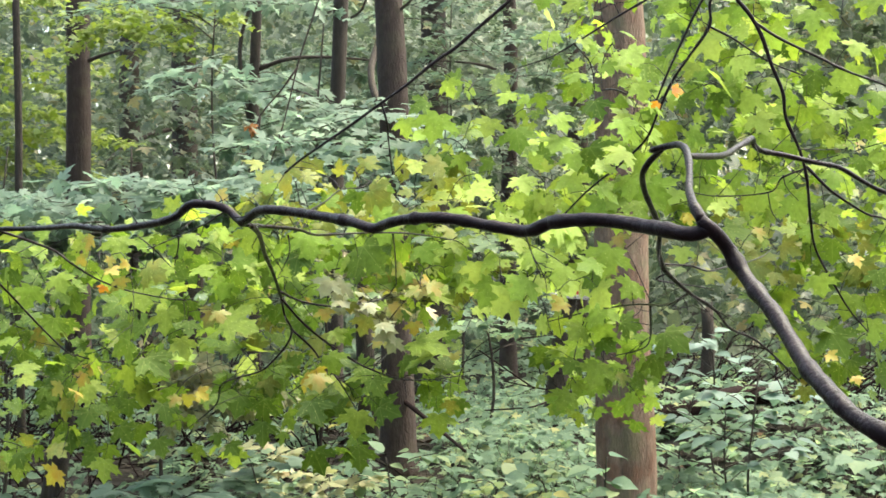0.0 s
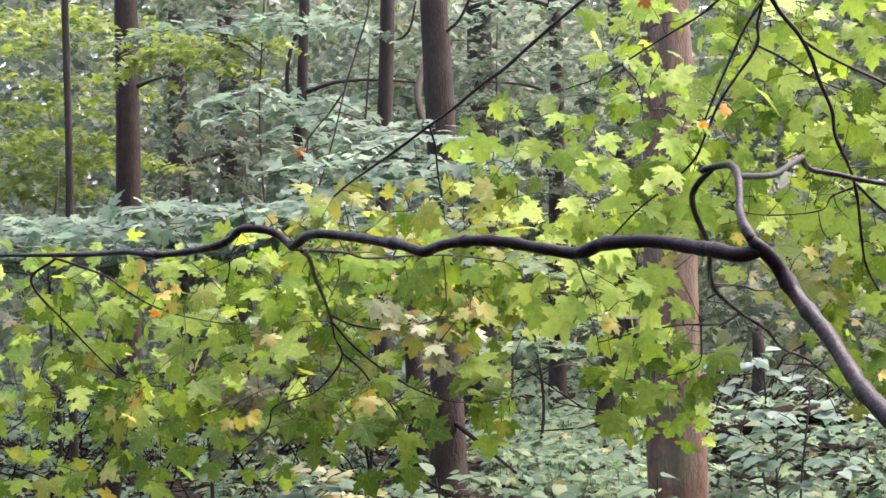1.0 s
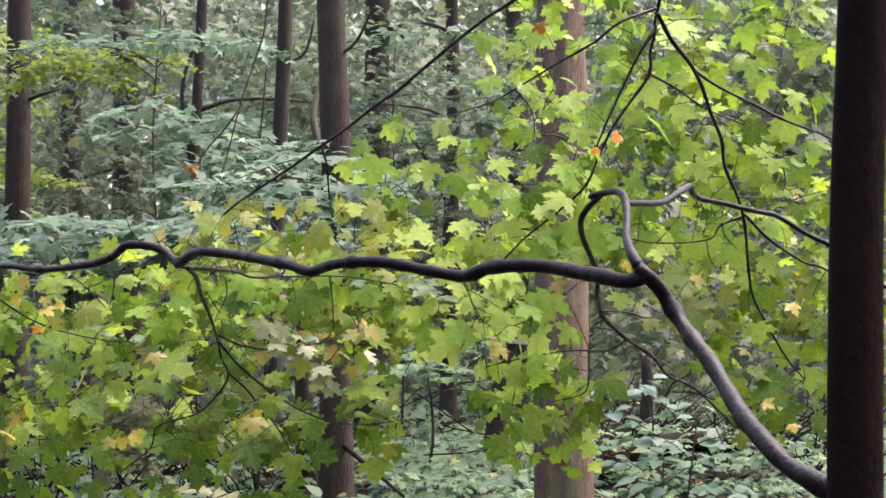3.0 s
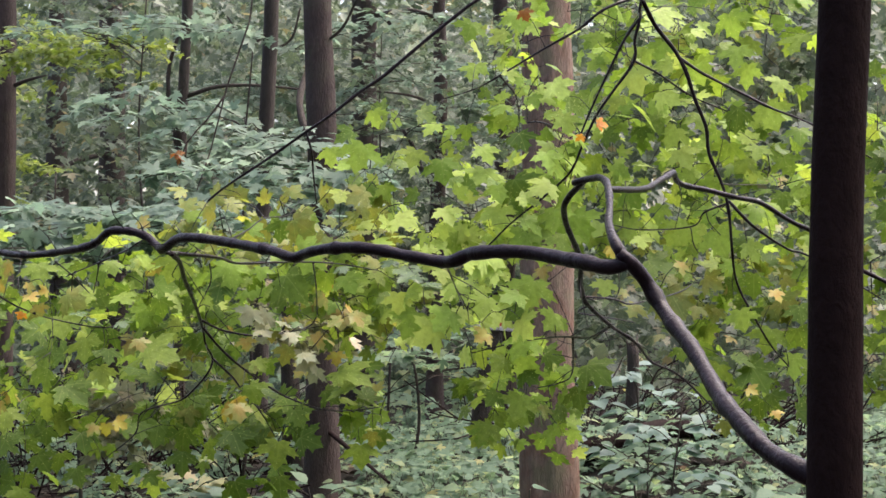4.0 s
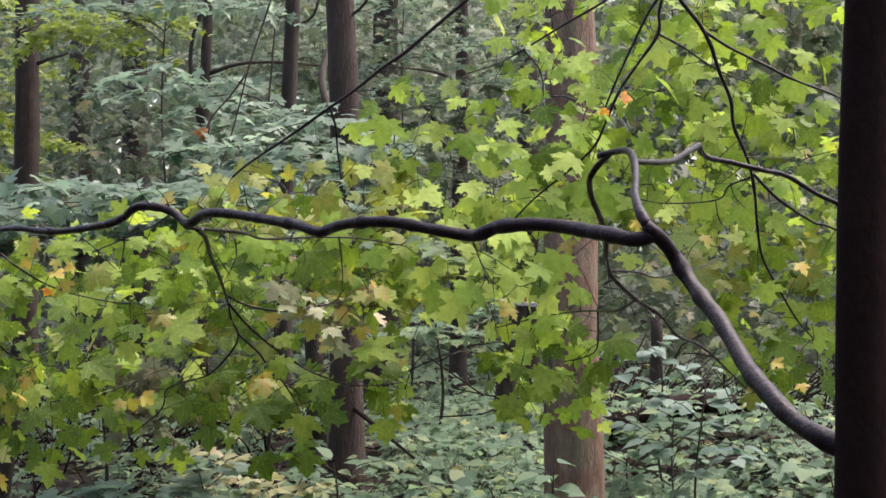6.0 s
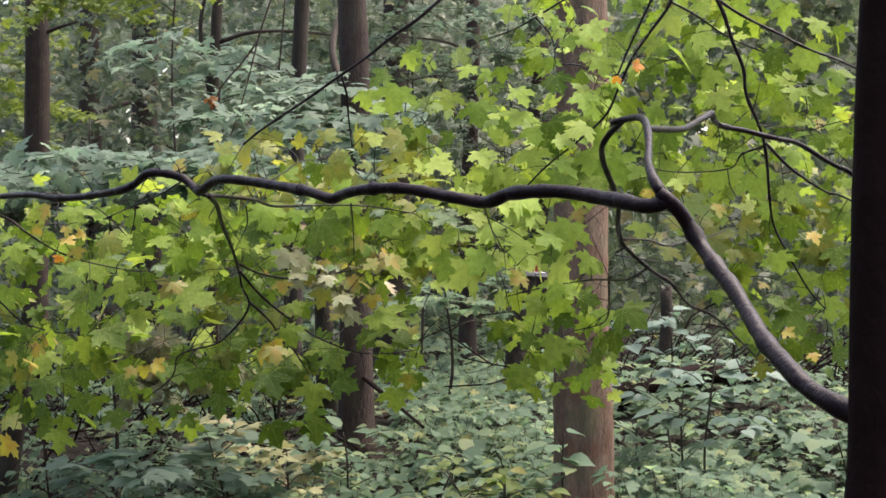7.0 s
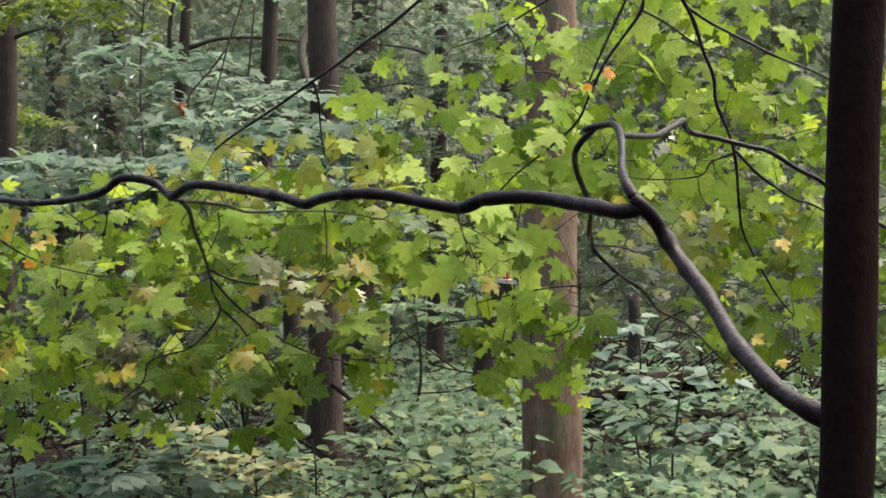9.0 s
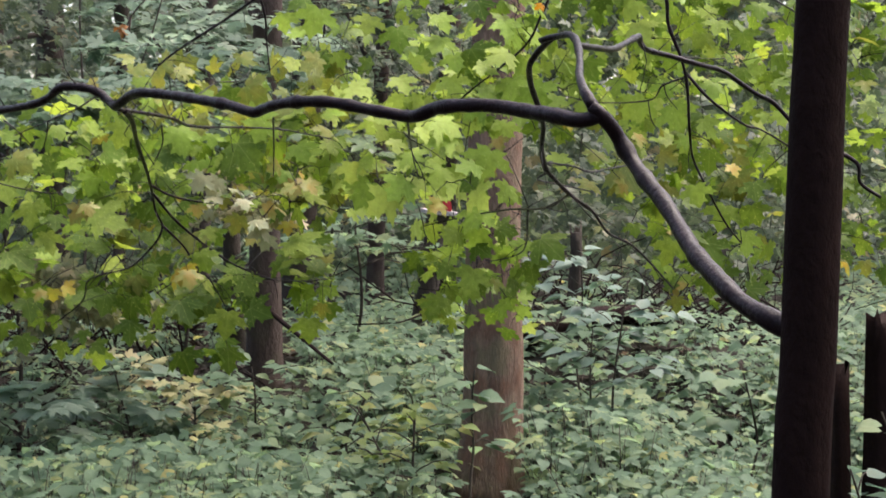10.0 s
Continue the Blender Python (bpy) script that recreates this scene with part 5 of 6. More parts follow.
def build_maple_leaves():
    leaves, lines, radii = [], [], []
    wood = [TWIGS]
    pick = np.random.RandomState(7)
    for rows in (CROWN_LEAVES, HIGH_LEAVES, SIDE_LEAVES, HANGING_LEAVES, SUNLIT_LEAVES, LEFT_LEAVES, MIDDLE_LEAVES, LOW_LEAVES, LEANING_LEAVES, TURNED_LEAVES, FADED_LEAVES, WET_LEAVES, SCREENING_LEAVES):
        for foot, turn, size, kind in rows:
            foot = np.array(foot)
            near = np.concatenate(wood)
            start = near[np.argmin(np.linalg.norm(near - foot, axis=1))]
            mid = (start + foot) / 2 + (0, 0.03, 0.02)
            lines.append(smooth_line([start, mid, foot], 0.05))
            radii.append(0.0015)
            wood.append(lines[-1][1:-1])
            a = radians(turn)
            tip = np.array([math.sin(a), pick.uniform(-0.9, 0.2), -math.cos(a)])
            normal = np.array([0.0, -0.64, 0.62]) + pick.randn(3) * 0.34
            if kind == "wet":          # lying flat, so that they mirror the sky
                tip, normal = np.array([math.sin(a), -0.6, -0.25]), np.array([0.0, -0.36, 0.93]) + pick.randn(3) * 0.05
            leaves.append((foot, tip, normal, size * pick.uniform(0.57, 0.80), kind, pick.randint(5), 0))
    for k in pick.choice(len(TWIGS), 230, replace=False):                      # short bare side twigs
        way = pick.randn(3) * (1, 0.5, 1) + (0, 0, -0.2)
        way *= pick.uniform(0.03, 0.13) / np.linalg.norm(way)
        if TWIGS[k][1] > 4.0:
            lines.append(smooth_line([TWIGS[k], TWIGS[k] + way * 0.5 + pick.randn(3) * 0.008, TWIGS[k] + way], 0.03))
            radii.append(0.0016)
    for mid, half, count, kind, seed in HIGH_BOUGHS + LOW_BOUGHS + OUTER_BOUGHS:
        rng = np.random.RandomState(seed)
        ends = []
        for _ in range(int(count * 1.25)):
            tries = np.array(mid) + (0, 0.3, 0) + np.array(half) * rng.uniform(-1, 1, (14, 3))
            if ends:
                gap = np.min(np.linalg.norm((tries[:, None] - np.array(ends)[None]) * (1, 0.3, 1), axis=2), axis=1)
                end = tries[np.argmax(gap)]
            else:
                end = tries[0]
            ends.append(end)
        near = np.concatenate(wood)
        ends.sort(key=lambda e: np.min(np.linalg.norm(near - e, axis=1)))
        for end in ends:
            near = np.concatenate(wood)
            start = near[np.argmin(np.linalg.norm((near - end) * (1, 0.6, 1), axis=1))]
            span = np.linalg.norm(end - start)
            bow = np.array([0, 0, 0.06 * span]) + rng.randn(3) * 0.05 * span
            s = np.linspace(0, 1, 9)[:, None]
            line = (1 - s) * start + s * end + 4 * s * (1 - s) * bow
            lines.append(line)
            radii.append(0.0022)
            wood.append(line[2:])
            way = (end - start) / (span + 1e-6)
            across = np.cross(way, (0, -1, 0)) + 1e-6
            across /= np.linalg.norm(across)
            for k in range(rng.randint(4, 7)):
                back = (k // 2) * rng.uniform(0.07, 0.11)
                f = max(0.15, 1 - back / max(span, 0.12))
                at = line[int(round(f * 8))]
                flip = 1 if k % 2 else -1
                side = (way * 0.9 if k == 0 else way * 0.35 + across * flip * 0.9) + rng.randn(3) * 0.22 + (0, 0, -0.15)
                side /= np.linalg.norm(side)
                stalk = rng.uniform(0.035, 0.075)
                foot = at + side * stalk
                if in_gap(foot + side * 0.04):
                    continue
                lines.append(np.array([at, at + side * stalk * 0.5 + (0, 0, 0.006), foot]))
                radii.append(0.0011)
                tip = side + (0, -0.22, -0.32) + rng.randn(3) * 0.25
                normal = np.array([0, -0.60, 0.66] if kind in ("fresh", "bright") else [0, -0.50, 0.74]) + rng.randn(3) * 0.34
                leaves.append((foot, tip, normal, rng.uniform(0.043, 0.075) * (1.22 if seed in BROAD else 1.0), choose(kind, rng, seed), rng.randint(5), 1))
    tagged(part("twig", tubes("twig", lines, radii, 4), M_WET, maple, "thin leafy twigs and stalks"), kind="stuff")
    return leaves


LEAVES = build_maple_leaves()


# ---- fallen leaves ----
def fallen_leaves():
    rng = np.random.RandomState(55)
    n = 11000
    x, y = rng.randn(n) * 4.5, 5.0 + rng.randn(n) * 5.5
    q = np.stack([x, y, ground_height(x, y) + 0.012], 1)
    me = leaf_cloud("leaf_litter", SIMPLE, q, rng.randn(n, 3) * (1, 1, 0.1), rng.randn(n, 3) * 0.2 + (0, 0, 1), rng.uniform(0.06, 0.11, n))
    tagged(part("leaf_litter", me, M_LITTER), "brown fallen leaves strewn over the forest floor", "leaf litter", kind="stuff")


fallen_leaves()


# ---- understorey ----
def scatter_leaves(name, label, category, template, mat, n, seed, place, size, flat=1.0, tip=(0, -0.2, -0.5), spread=0.5, parent=None):
    """A mass of leaves: place(rng, n) gives their feet."""
    rng = np.random.RandomState(seed)
    q = place(rng, n)
    tips = rng.randn(n, 3) * (1, 1, 0.4) + tip
    normals = rng.randn(n, 3) * spread + (0, -0.25, flat)
    me = leaf_cloud(name, template, q, tips, normals, rng.uniform(size[0], size[1], n))
    if parent:
        return part(name, me, mat, parent)
    return tagged(part(name, me, mat), label, category, kind="stuff")


def clumps(lo, hi, count, radius, seed):
    """Feet of leaves gathered in flattened clumps inside a box."""
    r = np.random.RandomState(seed)
    mids = r.uniform(lo, hi, (count, 3))

    def place(rng, n):
        k = rng.randint(0, count, n)
        return mids[k] + rng.randn(n, 3) * radius

    return place


def undergrowth(label, y0, y1, count, tall, size, seed, nodes=(2, 5)):
    """Low plants, each a thin stem with tiers of broad leaves, all in one mass."""
    rng = np.random.RandomState(seed)
    y = rng.uniform(y0**2, y1**2, count) ** 0.5
    x = rng.uniform(-1, 1, count) * (0.30 * y + 1.0)
    bare = (y < 9.7) & (np.abs(x - TREES[0].location.x * y / 9.4) < 0.27)     # no plants along the camera's line of sight to the thick trunk
    bare |= (x < -0.4) & (y > 10.2) & (y < 24) & (rng.rand(count) < 0.66)
    wedge = (x > 0.065 * y) & (x < 0.25 * y) & (y > 11.7)                  # fewer, lower plants in a wedge seen from the camera, so it looks dark
    bare |= wedge & (rng.rand(count) < 0.5)
    bare |= (x > -0.4) & (x < 0.06 * y) & (y > 12.0) & (y < 24) & (rng.rand(count) < 0.3)
    stand = np.sin(x * 3.1 + 2.0 * np.sin(y * 1.7)) + np.sin(y * 3.7 + 1.6 * np.sin(x * 2.3))
    bare |= (stand < -0.75) & (rng.rand(count) < 0.8)                          # gaps between the stands
    x, y, count = x[~bare], y[~bare], int((~bare).sum())
    lift = 0.55 + 0.45 * np.sin(x * 1.9 + 1.3 * np.sin(y * 1.1)) * np.cos(y * 1.3 + 0.7 * x)
    h = tall * (0.35 + 0.65 * lift) * rng.uniform(0.6, 1.15, count) * np.where(wedge[~bare], 0.6, 1.0)
    g = ground_height(x, y)
    feet, tips, normals, sizes, lines, radii = [], [], [], [], [], []
    for k in range(count):
        lean = rng.randn(2) * 0.12
        top = np.array([x[k] + lean[0], y[k] + lean[1], g[k] + h[k]])
        root = np.array([x[k], y[k], g[k] - 0.02])
        lines.append(np.array([root, (root + top) / 2 + (*rng.randn(2) * 0.02, 0), top]))
        radii.append(0.004)
        turn = rng.uniform(0, 6.28)
        for tier in range(rng.randint(*nodes)):
            at = top + (root - top) * min(0.85, tier * 0.16 / max(h[k], 0.2))
            for arm in range(rng.randint(3, 6)):
                a = turn + tier * 0.9 + arm * 1.35 + rng.randn() * 0.2
                out = np.array([math.cos(a), math.sin(a), rng.uniform(-0.1, 0.25)])
                feet.append(at + out * rng.uniform(0.02, 0.11))
                tips.append(out + (0, -0.1, -0.18 + rng.randn() * 0.16))
                normals.append(np.array([0, -0.28, 0.90]) + rng.randn(3) * 0.20)
                sizes.append(rng.uniform(*size) * rng.uniform(0.6, 1.1))
    feet, tips, normals, sizes = (np.array(v) for v in (feet, tips, normals, sizes))
    lobed = rng.rand(len(feet)) < 0.45
    mass = tagged(part("undergrowth", leaf_cloud("undergrowth", OVAL, feet[~lobed], tips[~lobed], normals[~lobed], sizes[~lobed]), M_SHRUB), label, "undergrowth", kind="stuff")
    part("lobed_leaves", leaf_cloud("lobed_leaves", SIMPLE, feet[lobed], tips[lobed], normals[lobed], sizes[lobed] * 0.9), M_SHRUB, mass)
    part("stems", tubes("stems", lines, radii, 3), M_STEM, mass)
    return mass


undergrowth("dense blue-green undergrowth of broad-leaved plants on the forest floor", 6.2, 11.0, 3300, 0.52, (0.055, 0.115), 61, (2, 6))
undergrowth("broad-leaved green undergrowth round the tree trunks", 11.0, 16.0, 2900, 0.42, (0.065, 0.13), 60)
undergrowth("low green plants covering the forest floor further back", 16.0, 34.0, 1800, 0.45, (0.10, 0.19), 62, (2, 4))


def sprays(corner, other, count, seed, length=0.7, width=0.35):
    """Feet of leaves in thin level sprays inside a box."""
    r = np.random.RandomState(seed)
    lo, hi = np.minimum(corner, other), np.maximum(corner, other)
    mids, turns, dips = r.uniform(lo, hi, (count, 3)), r.uniform(-0.6, 0.6, count), r.uniform(0.05, 0.22, count)

    def place(rng, n):
        k = rng.randint(0, count, n)
        u, v = rng.uniform(-1, 1, n), rng.randn(n) * 0.4
        x, y = length * u, width * v * (1.1 - np.abs(u))
        c, s = np.cos(turns[k]), np.sin(turns[k])
        z = -dips[k] * np.abs(u) ** 1.5 + rng.randn(n) * 0.018
        return mids[k] + np.stack([x * c - y * s, x * s + y * c, z], 1)

    return place


def understorey_maple(label, foot, groups, mat=M_PALE):
    """A slender sapling that holds level sprays of leaves: stem, a branch to each spray, and the foliage.
    groups: two corners of a box, how many sprays, how many leaves, a seed, and the length of a spray."""
    foot = np.array((*foot, ground_height(*foot) - 0.03))
    tree = thing("sapling", foot, label, "sapling", "understorey saplings")
    peak = max(max(g[0][2], g[1][2]) for g in groups) + 0.25
    rng = np.random.RandomState(groups[0][4])
    top = np.array((foot[0] + rng.randn() * 0.08, foot[1] + rng.randn() * 0.08, peak))
    stem = smooth_line([foot, foot * 0.66 + top * 0.34 + (0.05, 0, 0), foot * 0.3 + top * 0.7 + (-0.04, 0, 0), top], 0.1)
    part("stem", tube("stem", stem[::3], 0.014, 0.005, 8, 0.1, 0.04, groups[0][4]), M_DARKBARK, tree)
    for corner, other, count, leaves, seed, length in groups:
        r = np.random.RandomState(seed + 100)
        lo, hi = np.minimum(corner, other), np.maximum(corner, other)
        mids, turns, dips = r.uniform(lo, hi, (count, 3)), r.uniform(-0.6, 0.6, count), r.uniform(0.05, 0.22, count)
        for mid, turn, dip in zip(mids, turns, dips):
            start = stem[np.argmin(np.abs(stem[:, 2] - (mid[2] - 0.2)))]
            u = np.linspace(-0.9, 0.9, 7)
            rib = mid + np.stack([length * u * math.cos(turn), length * u * math.sin(turn), -dip * np.abs(u) ** 1.5 - 0.012], 1)
            if np.linalg.norm(rib[-1] - start) < np.linalg.norm(rib[0] - start):
                rib = rib[::-1]
            part("branch", tube("branch", [start, start * 0.6 + rib[0] * 0.4 + (0, 0, 0.05), *rib], 0.005, 0.002, 5, 0.08, 0.05, seed), M_DARKBARK, tree)
        tagged(scatter_leaves("foliage", "", "", SIMPLE, mat, leaves, seed, sprays(corner, other, count, seed + 100, length, 0.5), (0.068, 0.120), 0.95, tip=(0, -0.25, -0.18), spread=0.13, parent=tree), "level sprays of pale leaves", kind="stuff")


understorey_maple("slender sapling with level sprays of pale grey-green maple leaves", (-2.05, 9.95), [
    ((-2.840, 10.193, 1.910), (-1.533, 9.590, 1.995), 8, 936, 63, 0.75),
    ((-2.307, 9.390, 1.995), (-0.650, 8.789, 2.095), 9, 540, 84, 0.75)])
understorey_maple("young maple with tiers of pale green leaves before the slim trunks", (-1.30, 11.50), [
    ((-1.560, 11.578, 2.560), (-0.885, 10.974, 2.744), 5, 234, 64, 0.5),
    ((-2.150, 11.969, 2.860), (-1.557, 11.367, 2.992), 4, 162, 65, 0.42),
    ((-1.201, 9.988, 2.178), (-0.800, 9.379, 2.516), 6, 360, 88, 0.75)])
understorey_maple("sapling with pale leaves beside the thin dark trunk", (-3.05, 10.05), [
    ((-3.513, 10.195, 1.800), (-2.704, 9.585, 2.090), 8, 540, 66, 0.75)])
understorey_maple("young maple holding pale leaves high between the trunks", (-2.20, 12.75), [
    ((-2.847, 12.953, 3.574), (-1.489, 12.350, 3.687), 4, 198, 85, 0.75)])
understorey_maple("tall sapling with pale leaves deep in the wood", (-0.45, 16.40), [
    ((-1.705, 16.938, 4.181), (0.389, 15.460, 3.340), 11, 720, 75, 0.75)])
understorey_maple("low sapling with grey-green leaves behind the red-brown trunk", (-0.18, 12.60), [
    ((-0.617, 13.018, 1.087), (0.301, 12.008, 1.443), 6, 198, 76, 0.75)], M_SHRUB)
scatter_leaves("far_foliage", "green foliage of the wood in the middle distance", "foliage", SIMPLE, M_FAR, 8500, 65,
               clumps((-7, 15.5, 2.2), (7, 27, 7.0), 150, (0.65, 0.5, 0.15), 66), (0.08, 0.15), 0.8)
scatter_leaves("fine_foliage", "fine grey-green foliage hanging before the far trunks", "foliage", SIMPLE, M_FAR, 2600, 110,
               sprays((-5.2, 19.0, 2.4), (-3.0, 16.5, 4.7), 60, 111, 0.6, 0.6), (0.05, 0.10), 0.8, tip=(0, -0.25, -0.2), spread=0.3)
scatter_leaves("fine_foliage", "fine grey-green foliage between the slender trunks", "foliage", SIMPLE, M_FAR, 2600, 112,
               sprays((-3.0, 18.5, 2.6), (1.0, 15.5, 4.8), 64, 113, 0.6, 0.6), (0.05, 0.10), 0.8, tip=(0, -0.25, -0.2), spread=0.3)
scatter_leaves("low_foliage", "young trees and bushes between the far trunks", "foliage", SIMPLE, M_FAR, 6500, 71,
               clumps((-10, 20, 0.5), (10, 36, 3.0), 150, (0.8, 0.6, 0.25), 72), (0.12, 0.22), 0.8)
scatter_leaves("far_foliage", "hazy foliage deep in the wood", "foliage", FARLEAF, M_FAR, 60000, 67,
               clumps((-18, 26, 0.2), (18, 55, 15.0), 900, (1.4, 1.1, 0.40), 68), (0.20, 0.42), 0.6)
scatter_leaves("far_foliage", "dense blue-green foliage high in the wood", "foliage", SIMPLE, M_FAR, 3600, 89,
               clumps(np.minimum((2.148, 21.971, 2.981), (5.473, 16.912, 5.190)), np.maximum((2.148, 21.971, 2.981), (5.473, 16.912, 5.190)), 70, (0.7, 0.6, 0.18), 90), (0.10, 0.20), 0.7)
scatter_leaves("far_foliage", "far foliage where the wood opens, haze put into its leaf colour", "foliage", FARLEAF, M_HAZE, 3800, 86,
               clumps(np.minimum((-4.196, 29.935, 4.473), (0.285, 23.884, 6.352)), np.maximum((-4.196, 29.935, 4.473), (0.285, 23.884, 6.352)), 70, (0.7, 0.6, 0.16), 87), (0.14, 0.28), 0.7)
scatter_leaves("far_foliage", "far foliage behind the maple, bluish haze put into its leaf colour", "foliage", FARLEAF, M_HAZE, 2600, 114,
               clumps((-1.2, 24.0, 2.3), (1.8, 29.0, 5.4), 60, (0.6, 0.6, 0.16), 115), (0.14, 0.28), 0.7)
scatter_leaves("yellow_green_foliage", "yellow-green foliage in the wood, caught light put into its leaf colour", "foliage", SIMPLE, M_FARLIT, 2600, 69,
               sprays((-5.338, 15.473, 2.500), (-3.845, 14.437, 4.184), 46, 70, 0.55, 0.5), (0.05, 0.085), 0.9, tip=(0, -0.25, -0.2), spread=0.25)
scatter_leaves("yellow_green_foliage", "light yellow-green sprays of leaves", "foliage", SIMPLE, M_FARLIT, 750, 78,
               sprays((-3.244, 13.357, 3.413), (-2.344, 12.549, 3.721), 14, 79, 0.5, 0.45), (0.045, 0.08), 0.9, tip=(0, -0.25, -0.2), spread=0.25)
scatter_leaves("cream_foliage", "pale cream maple leaves behind the hanging twigs", "foliage", SIMPLE, M_CREAM, 240, 80,
               sprays((-0.932, 9.009, 1.393), (-0.522, 8.601, 1.686), 8, 81, 0.2, 0.2), (0.055, 0.09), 0.4, spread=0.3)
scatter_leaves("cream_foliage", "pale yellow leaves low in the understorey", "foliage", SIMPLE, M_CREAM, 320, 82,
               sprays((-1.920, 9.824, 0.793), (-1.378, 9.213, 1.207), 8, 83, 0.26, 0.2), (0.065, 0.105), 0.4, spread=0.3)


def shrub(name, label, foot, top, reach, template, mat, n, size, seed, twigs=5, flat=0.7):
    """A young plant: a stem, side twigs and broad leaves, each leaf a part."""
    rng = np.random.RandomState(seed)
    top, foot = np.array(top), np.array(foot, float)
    foot[2] = ground_height(foot[0], foot[1]) - 0.02
    plant = thing(name, foot, label, "shrub")
    stem = smooth_line([foot, (foot * 0.5 + top * 0.5) + rng.randn(3) * (0.07, 0.07, 0), top], 0.05)
    stalk = part("stem", tube("stem", [foot, stem[len(stem) // 4], stem[len(stem) // 2] + rng.randn(3) * 0.015, stem[3 * len(stem) // 4], top], 0.009, 0.004, 6, 0.05, 0.05, seed), M_STEM, plant)
    ends = []
    for k in range(twigs):
        s = stem[int(len(stem) * (0.5 + 0.45 * k / twigs))]
        a = k * 2.4 + rng.uniform(0, 0.8)
        e = s + np.array([math.cos(a) * reach, math.sin(a) * reach * 0.8, rng.uniform(0.02, 0.16)])
        ends.append((s, e, part("twig", tube("twig", [s, (s + e) / 2 + (0, 0, 0.03), e], 0.004, 0.002, 5, 0.06, 0.04, seed + k), M_STEM, plant)))
    ends.append((stem[int(len(stem) * 0.7)], top, stalk))
    me = leaf_mesh("leaf", template)
    me.materials.append(mat)
    for k in range(n):
        s, e, owner = ends[k % len(ends)]
        f = rng.uniform(0.3, 1.0)
        out = (e - s) / (np.linalg.norm(e - s) + 1e-6) * 0.5 + rng.randn(3) * (0.8, 0.7, 0.15)
        out /= np.linalg.norm(out)
        at = s + (e - s) * f + out * 0.03
        ob = new("leaf", me)
        ob.parent = owner
        ob.matrix_basis = leaf_pose(at, out * (1, 1, 0.5) + (0, -0.15, -0.16), np.array([0, -0.30, 1.25 * flat]) + rng.randn(3) * 0.17, rng.uniform(*size))


shrub("sapling", "tall sapling with broad pale blue-green leaves on a dark stem", (1.361, 9.844, 0.050), (1.426, 9.818, 1.052), 0.30, OVAL, M_GLOSSY, 46, (0.10, 0.15), 91, 7, 0.95)
shrub("sapling", "sapling with pale glossy leaves in front of the log", (1.232, 10.246, -0.013), (1.198, 10.214, 1.198), 0.30, OVAL, M_GLOSSY, 50, (0.10, 0.155), 92, 8, 0.95)
shrub("sapling", "thin sapling with broad green leaves", (1.930, 9.134, -0.435), (1.958, 9.166, 0.597), 0.26, OVAL, M_SHRUB, 34, (0.11, 0.17), 93)
shrub("maple_seedling", "young maple with broad pale blue-green leaves", (-1.465, 9.674, -0.520), (-1.466, 9.706, 0.477), 0.30, MAPLES[0], M_PALE, 40, (0.10, 0.15), 94, 7, 0.95)
shrub("maple_seedling", "young maple with broad pale grey-green leaves", (-1.800, 9.289, -0.473), (-1.845, 9.320, 0.437), 0.30, MAPLES[3], M_PALE, 40, (0.10, 0.15), 95, 7, 0.95)
shrub("maple_seedling", "young maple turned pale yellow, by the brown trunk", (-1.043, 9.857, -0.490), (-1.042, 9.885, 0.382), 0.26, MAPLES[0], M_CREAM, 62, (0.06, 0.095), 96, 9)
shrub("maple_seedling", "small maple with faded pinkish-yellow leaves", (-1.447, 10.471, -0.620), (-1.449, 10.506, 0.477), 0.20, MAPLES[1], M_CREAM, 44, (0.06, 0.09), 97, 7)
shrub("bush", "arching bush with oval grey-green leaves", (-0.728, 9.945, -0.472), (-0.728, 9.976, 0.507), 0.30, OVAL, M_SHRUB, 46, (0.09, 0.14), 98, 7, 0.95)
shrub("bush", "small broad-leaved plant against the red-brown trunk", (0.487, 8.701, -0.209), (0.487, 8.728, 0.637), 0.16, OVAL, M_SHRUB, 20, (0.10, 0.15), 99)
shrub("bush", "bush with a few yellow leaves among the undergrowth", (-0.043, 9.418, -0.390), (-0.041, 9.445, 0.446), 0.22, OVAL, M_SHRUB, 26, (0.10, 0.15), 100)
shrub("bush", "small bush of yellow-green leaves beside the red-brown trunk", (0.200, 8.650, -0.2), (0.190, 8.660, 0.470), 0.24, OVAL, M_LIME, 60, (0.06, 0.10), 105, 8, 0.95)
shrub("bush", "low bush fading to yellow-green among the undergrowth", (-0.120, 9.050, -0.2), (-0.110, 9.060, 0.400), 0.26, OVAL, M_LIME, 54, (0.06, 0.10), 106, 8, 0.95)
shrub("bush", "low broad-leaved bush in front of the fallen log", (1.101, 10.447, -0.045), (1.118, 10.424, 0.830), 0.26, OVAL, M_SHRUB, 40, (0.09, 0.13), 103, 8, 0.95)
shrub("bush", "spreading green bush beside the red-brown trunk", (1.261, 9.944, 0.034), (1.244, 9.925, 0.769), 0.26, OVAL, M_SHRUB, 40, (0.09, 0.13), 104, 8, 0.95)
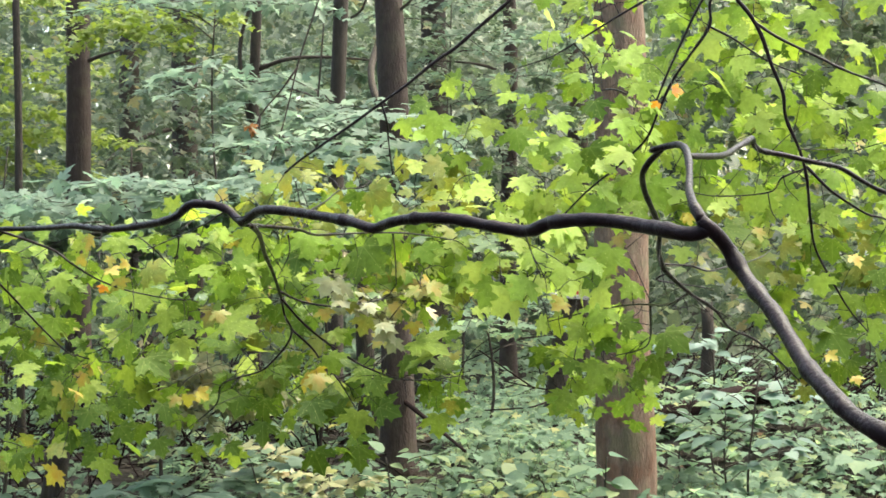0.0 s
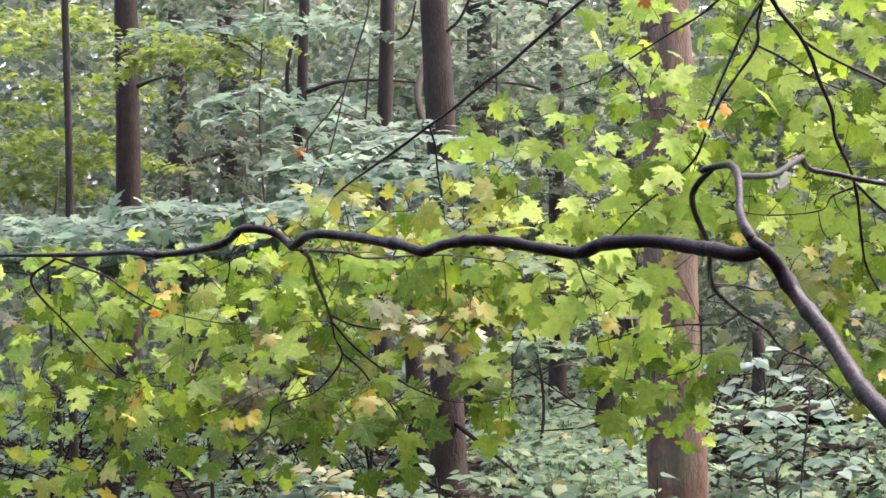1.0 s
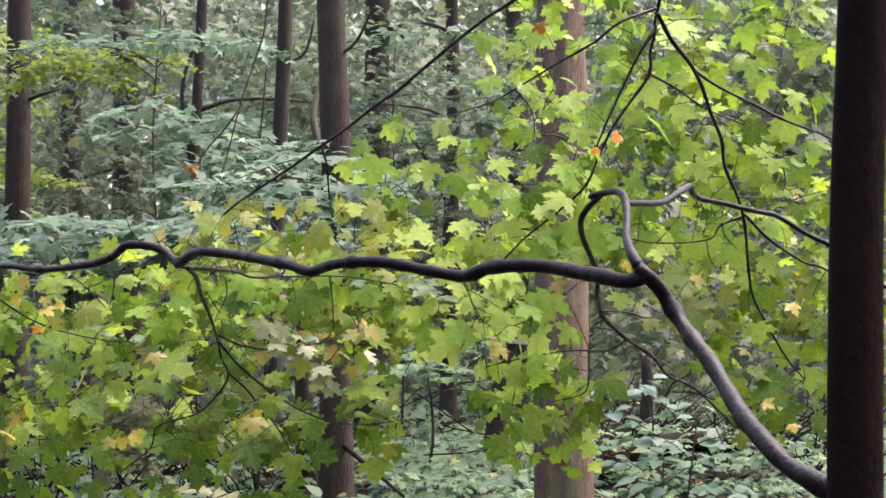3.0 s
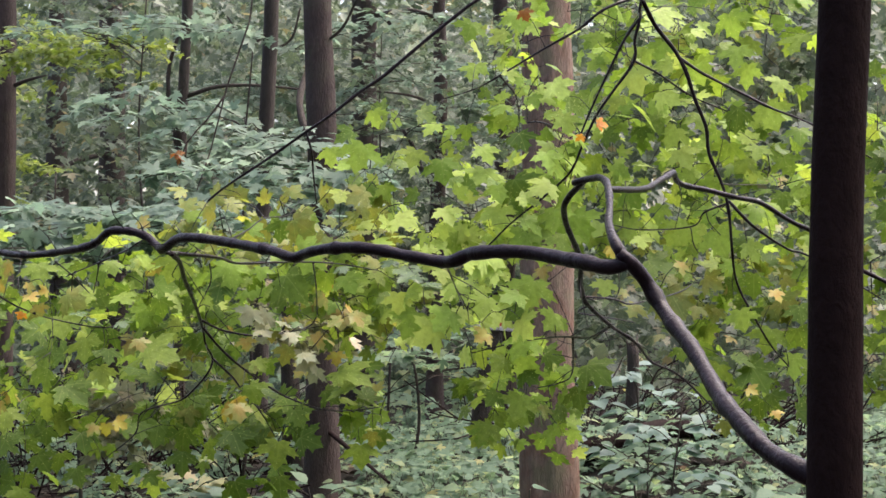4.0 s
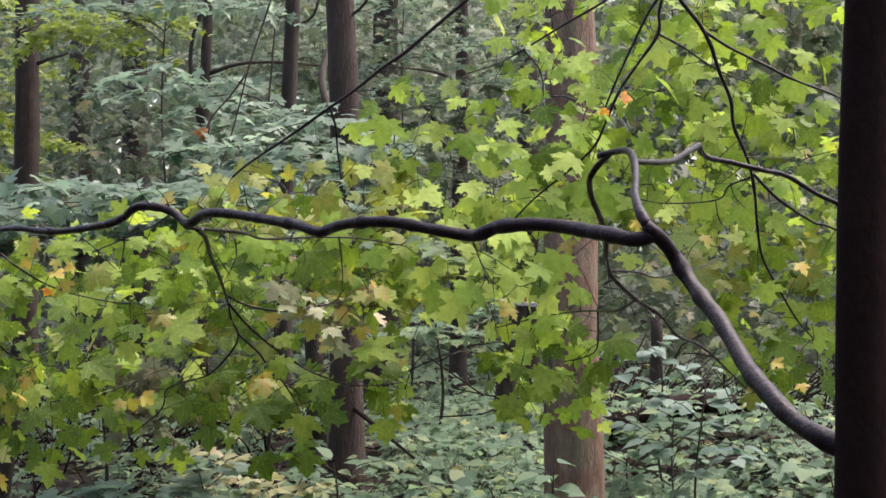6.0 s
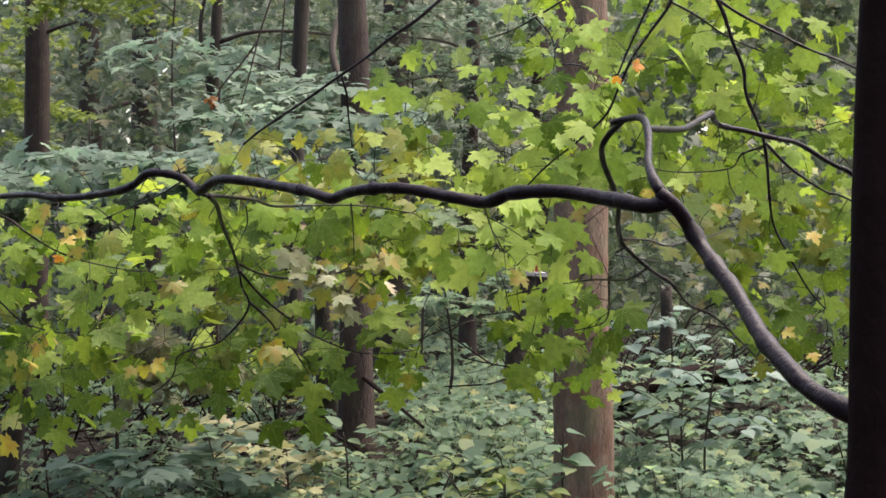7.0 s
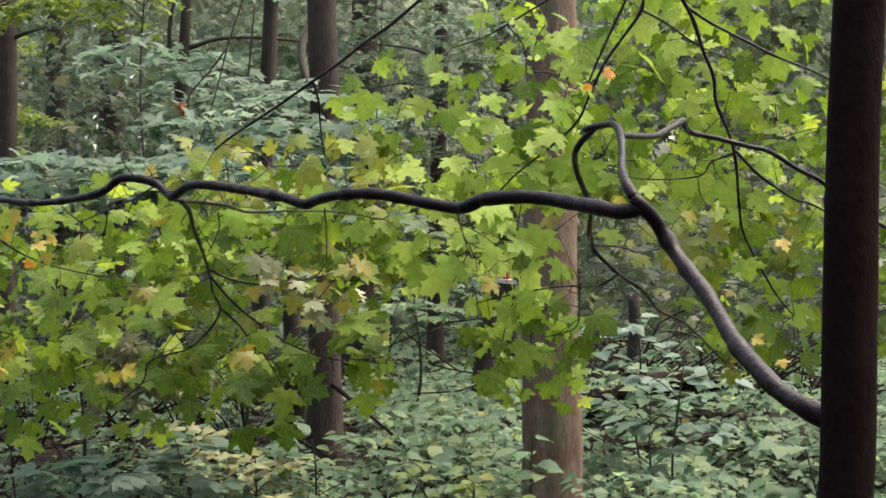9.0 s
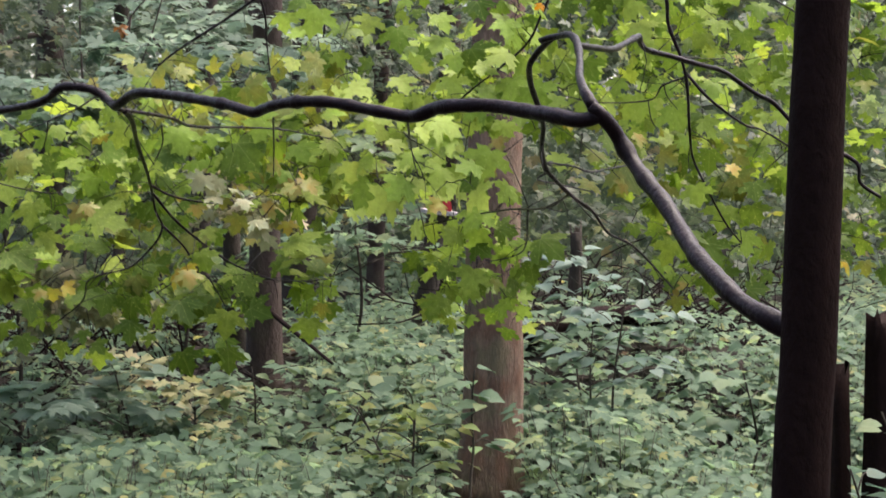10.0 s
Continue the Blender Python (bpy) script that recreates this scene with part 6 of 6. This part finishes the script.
shrub("bush", "green leaved bush beside the rotten trunk", (1.784, 6.151, 0.215), (1.806, 6.168, 0.767), 0.12, OVAL, M_SHRUB, 14, (0.09, 0.13), 101, 4)
shrub("bush", "pale leaved plant at the foot of the rotten trunk", (1.756, 6.376, 0.165), (1.760, 6.388, 0.525), 0.12, OVAL, M_GLOSSY, 14, (0.10, 0.14), 102, 4)


def wood_ring(r0, r1, a0, a1, top):
    def place(rng, n):
        a, r = rng.uniform(a0, a1, n), rng.uniform(r0, r1, n)
        return np.stack([r * np.sin(a), r * np.cos(a), rng.uniform(0, top, n)], 1)

    return place


scatter_leaves("far_woods", "the wood closing the distance", "woods", FARLEAF, M_FAR, 40000, 73, wood_ring(56, 80, -0.6, 0.6, 28), (0.6, 1.2), 0.5)
# Out of view: added to keep sky light off the sides facing the camera.
scatter_leaves("far_woods", "unseen ring of leaves beside and behind the camera, added to block low sky light", "woods", FARLEAF, M_FAR, 16000, 74, wood_ring(11, 24, 0.75, 2 * math.pi - 0.75, 13), (0.5, 1.1), 0.5)

# ---- maple leaves: the largest ones singly, the rest together ----
LEAF_MESHES = {}
KINDS = {"green": M_LEAF, "fresh": M_HALFLIT, "bright": M_BRIGHT, "olive": M_OLIVE, "dark": M_SHADED, "yellow": M_YELLOW, "orange": M_ORANGE, "tan": M_TAN, "rusty": M_RUSTY, "wet": M_WETLEAF, "pale": M_FADED}
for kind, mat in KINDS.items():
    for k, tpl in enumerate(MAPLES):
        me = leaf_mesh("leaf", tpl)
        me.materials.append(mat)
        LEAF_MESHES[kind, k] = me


def put_maple_leaves():
    order = sorted(LEAVES, key=lambda v: (v[6], v[0][1]))
    for foot, tip, normal, size, kind, k, _ in order[:300]:
        ob = new("leaf", LEAF_MESHES[kind, k])
        ob.parent = maple
        ob.matrix_parent_inverse = Matrix.Translation(maple.location).inverted()
        ob.matrix_basis = leaf_pose(foot, tip, normal, size)
    rest = order[300:]
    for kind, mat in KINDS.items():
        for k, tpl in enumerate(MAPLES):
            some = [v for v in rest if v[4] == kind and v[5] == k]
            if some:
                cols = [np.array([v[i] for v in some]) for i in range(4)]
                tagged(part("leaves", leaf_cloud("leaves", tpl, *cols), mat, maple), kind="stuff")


put_maple_leaves()
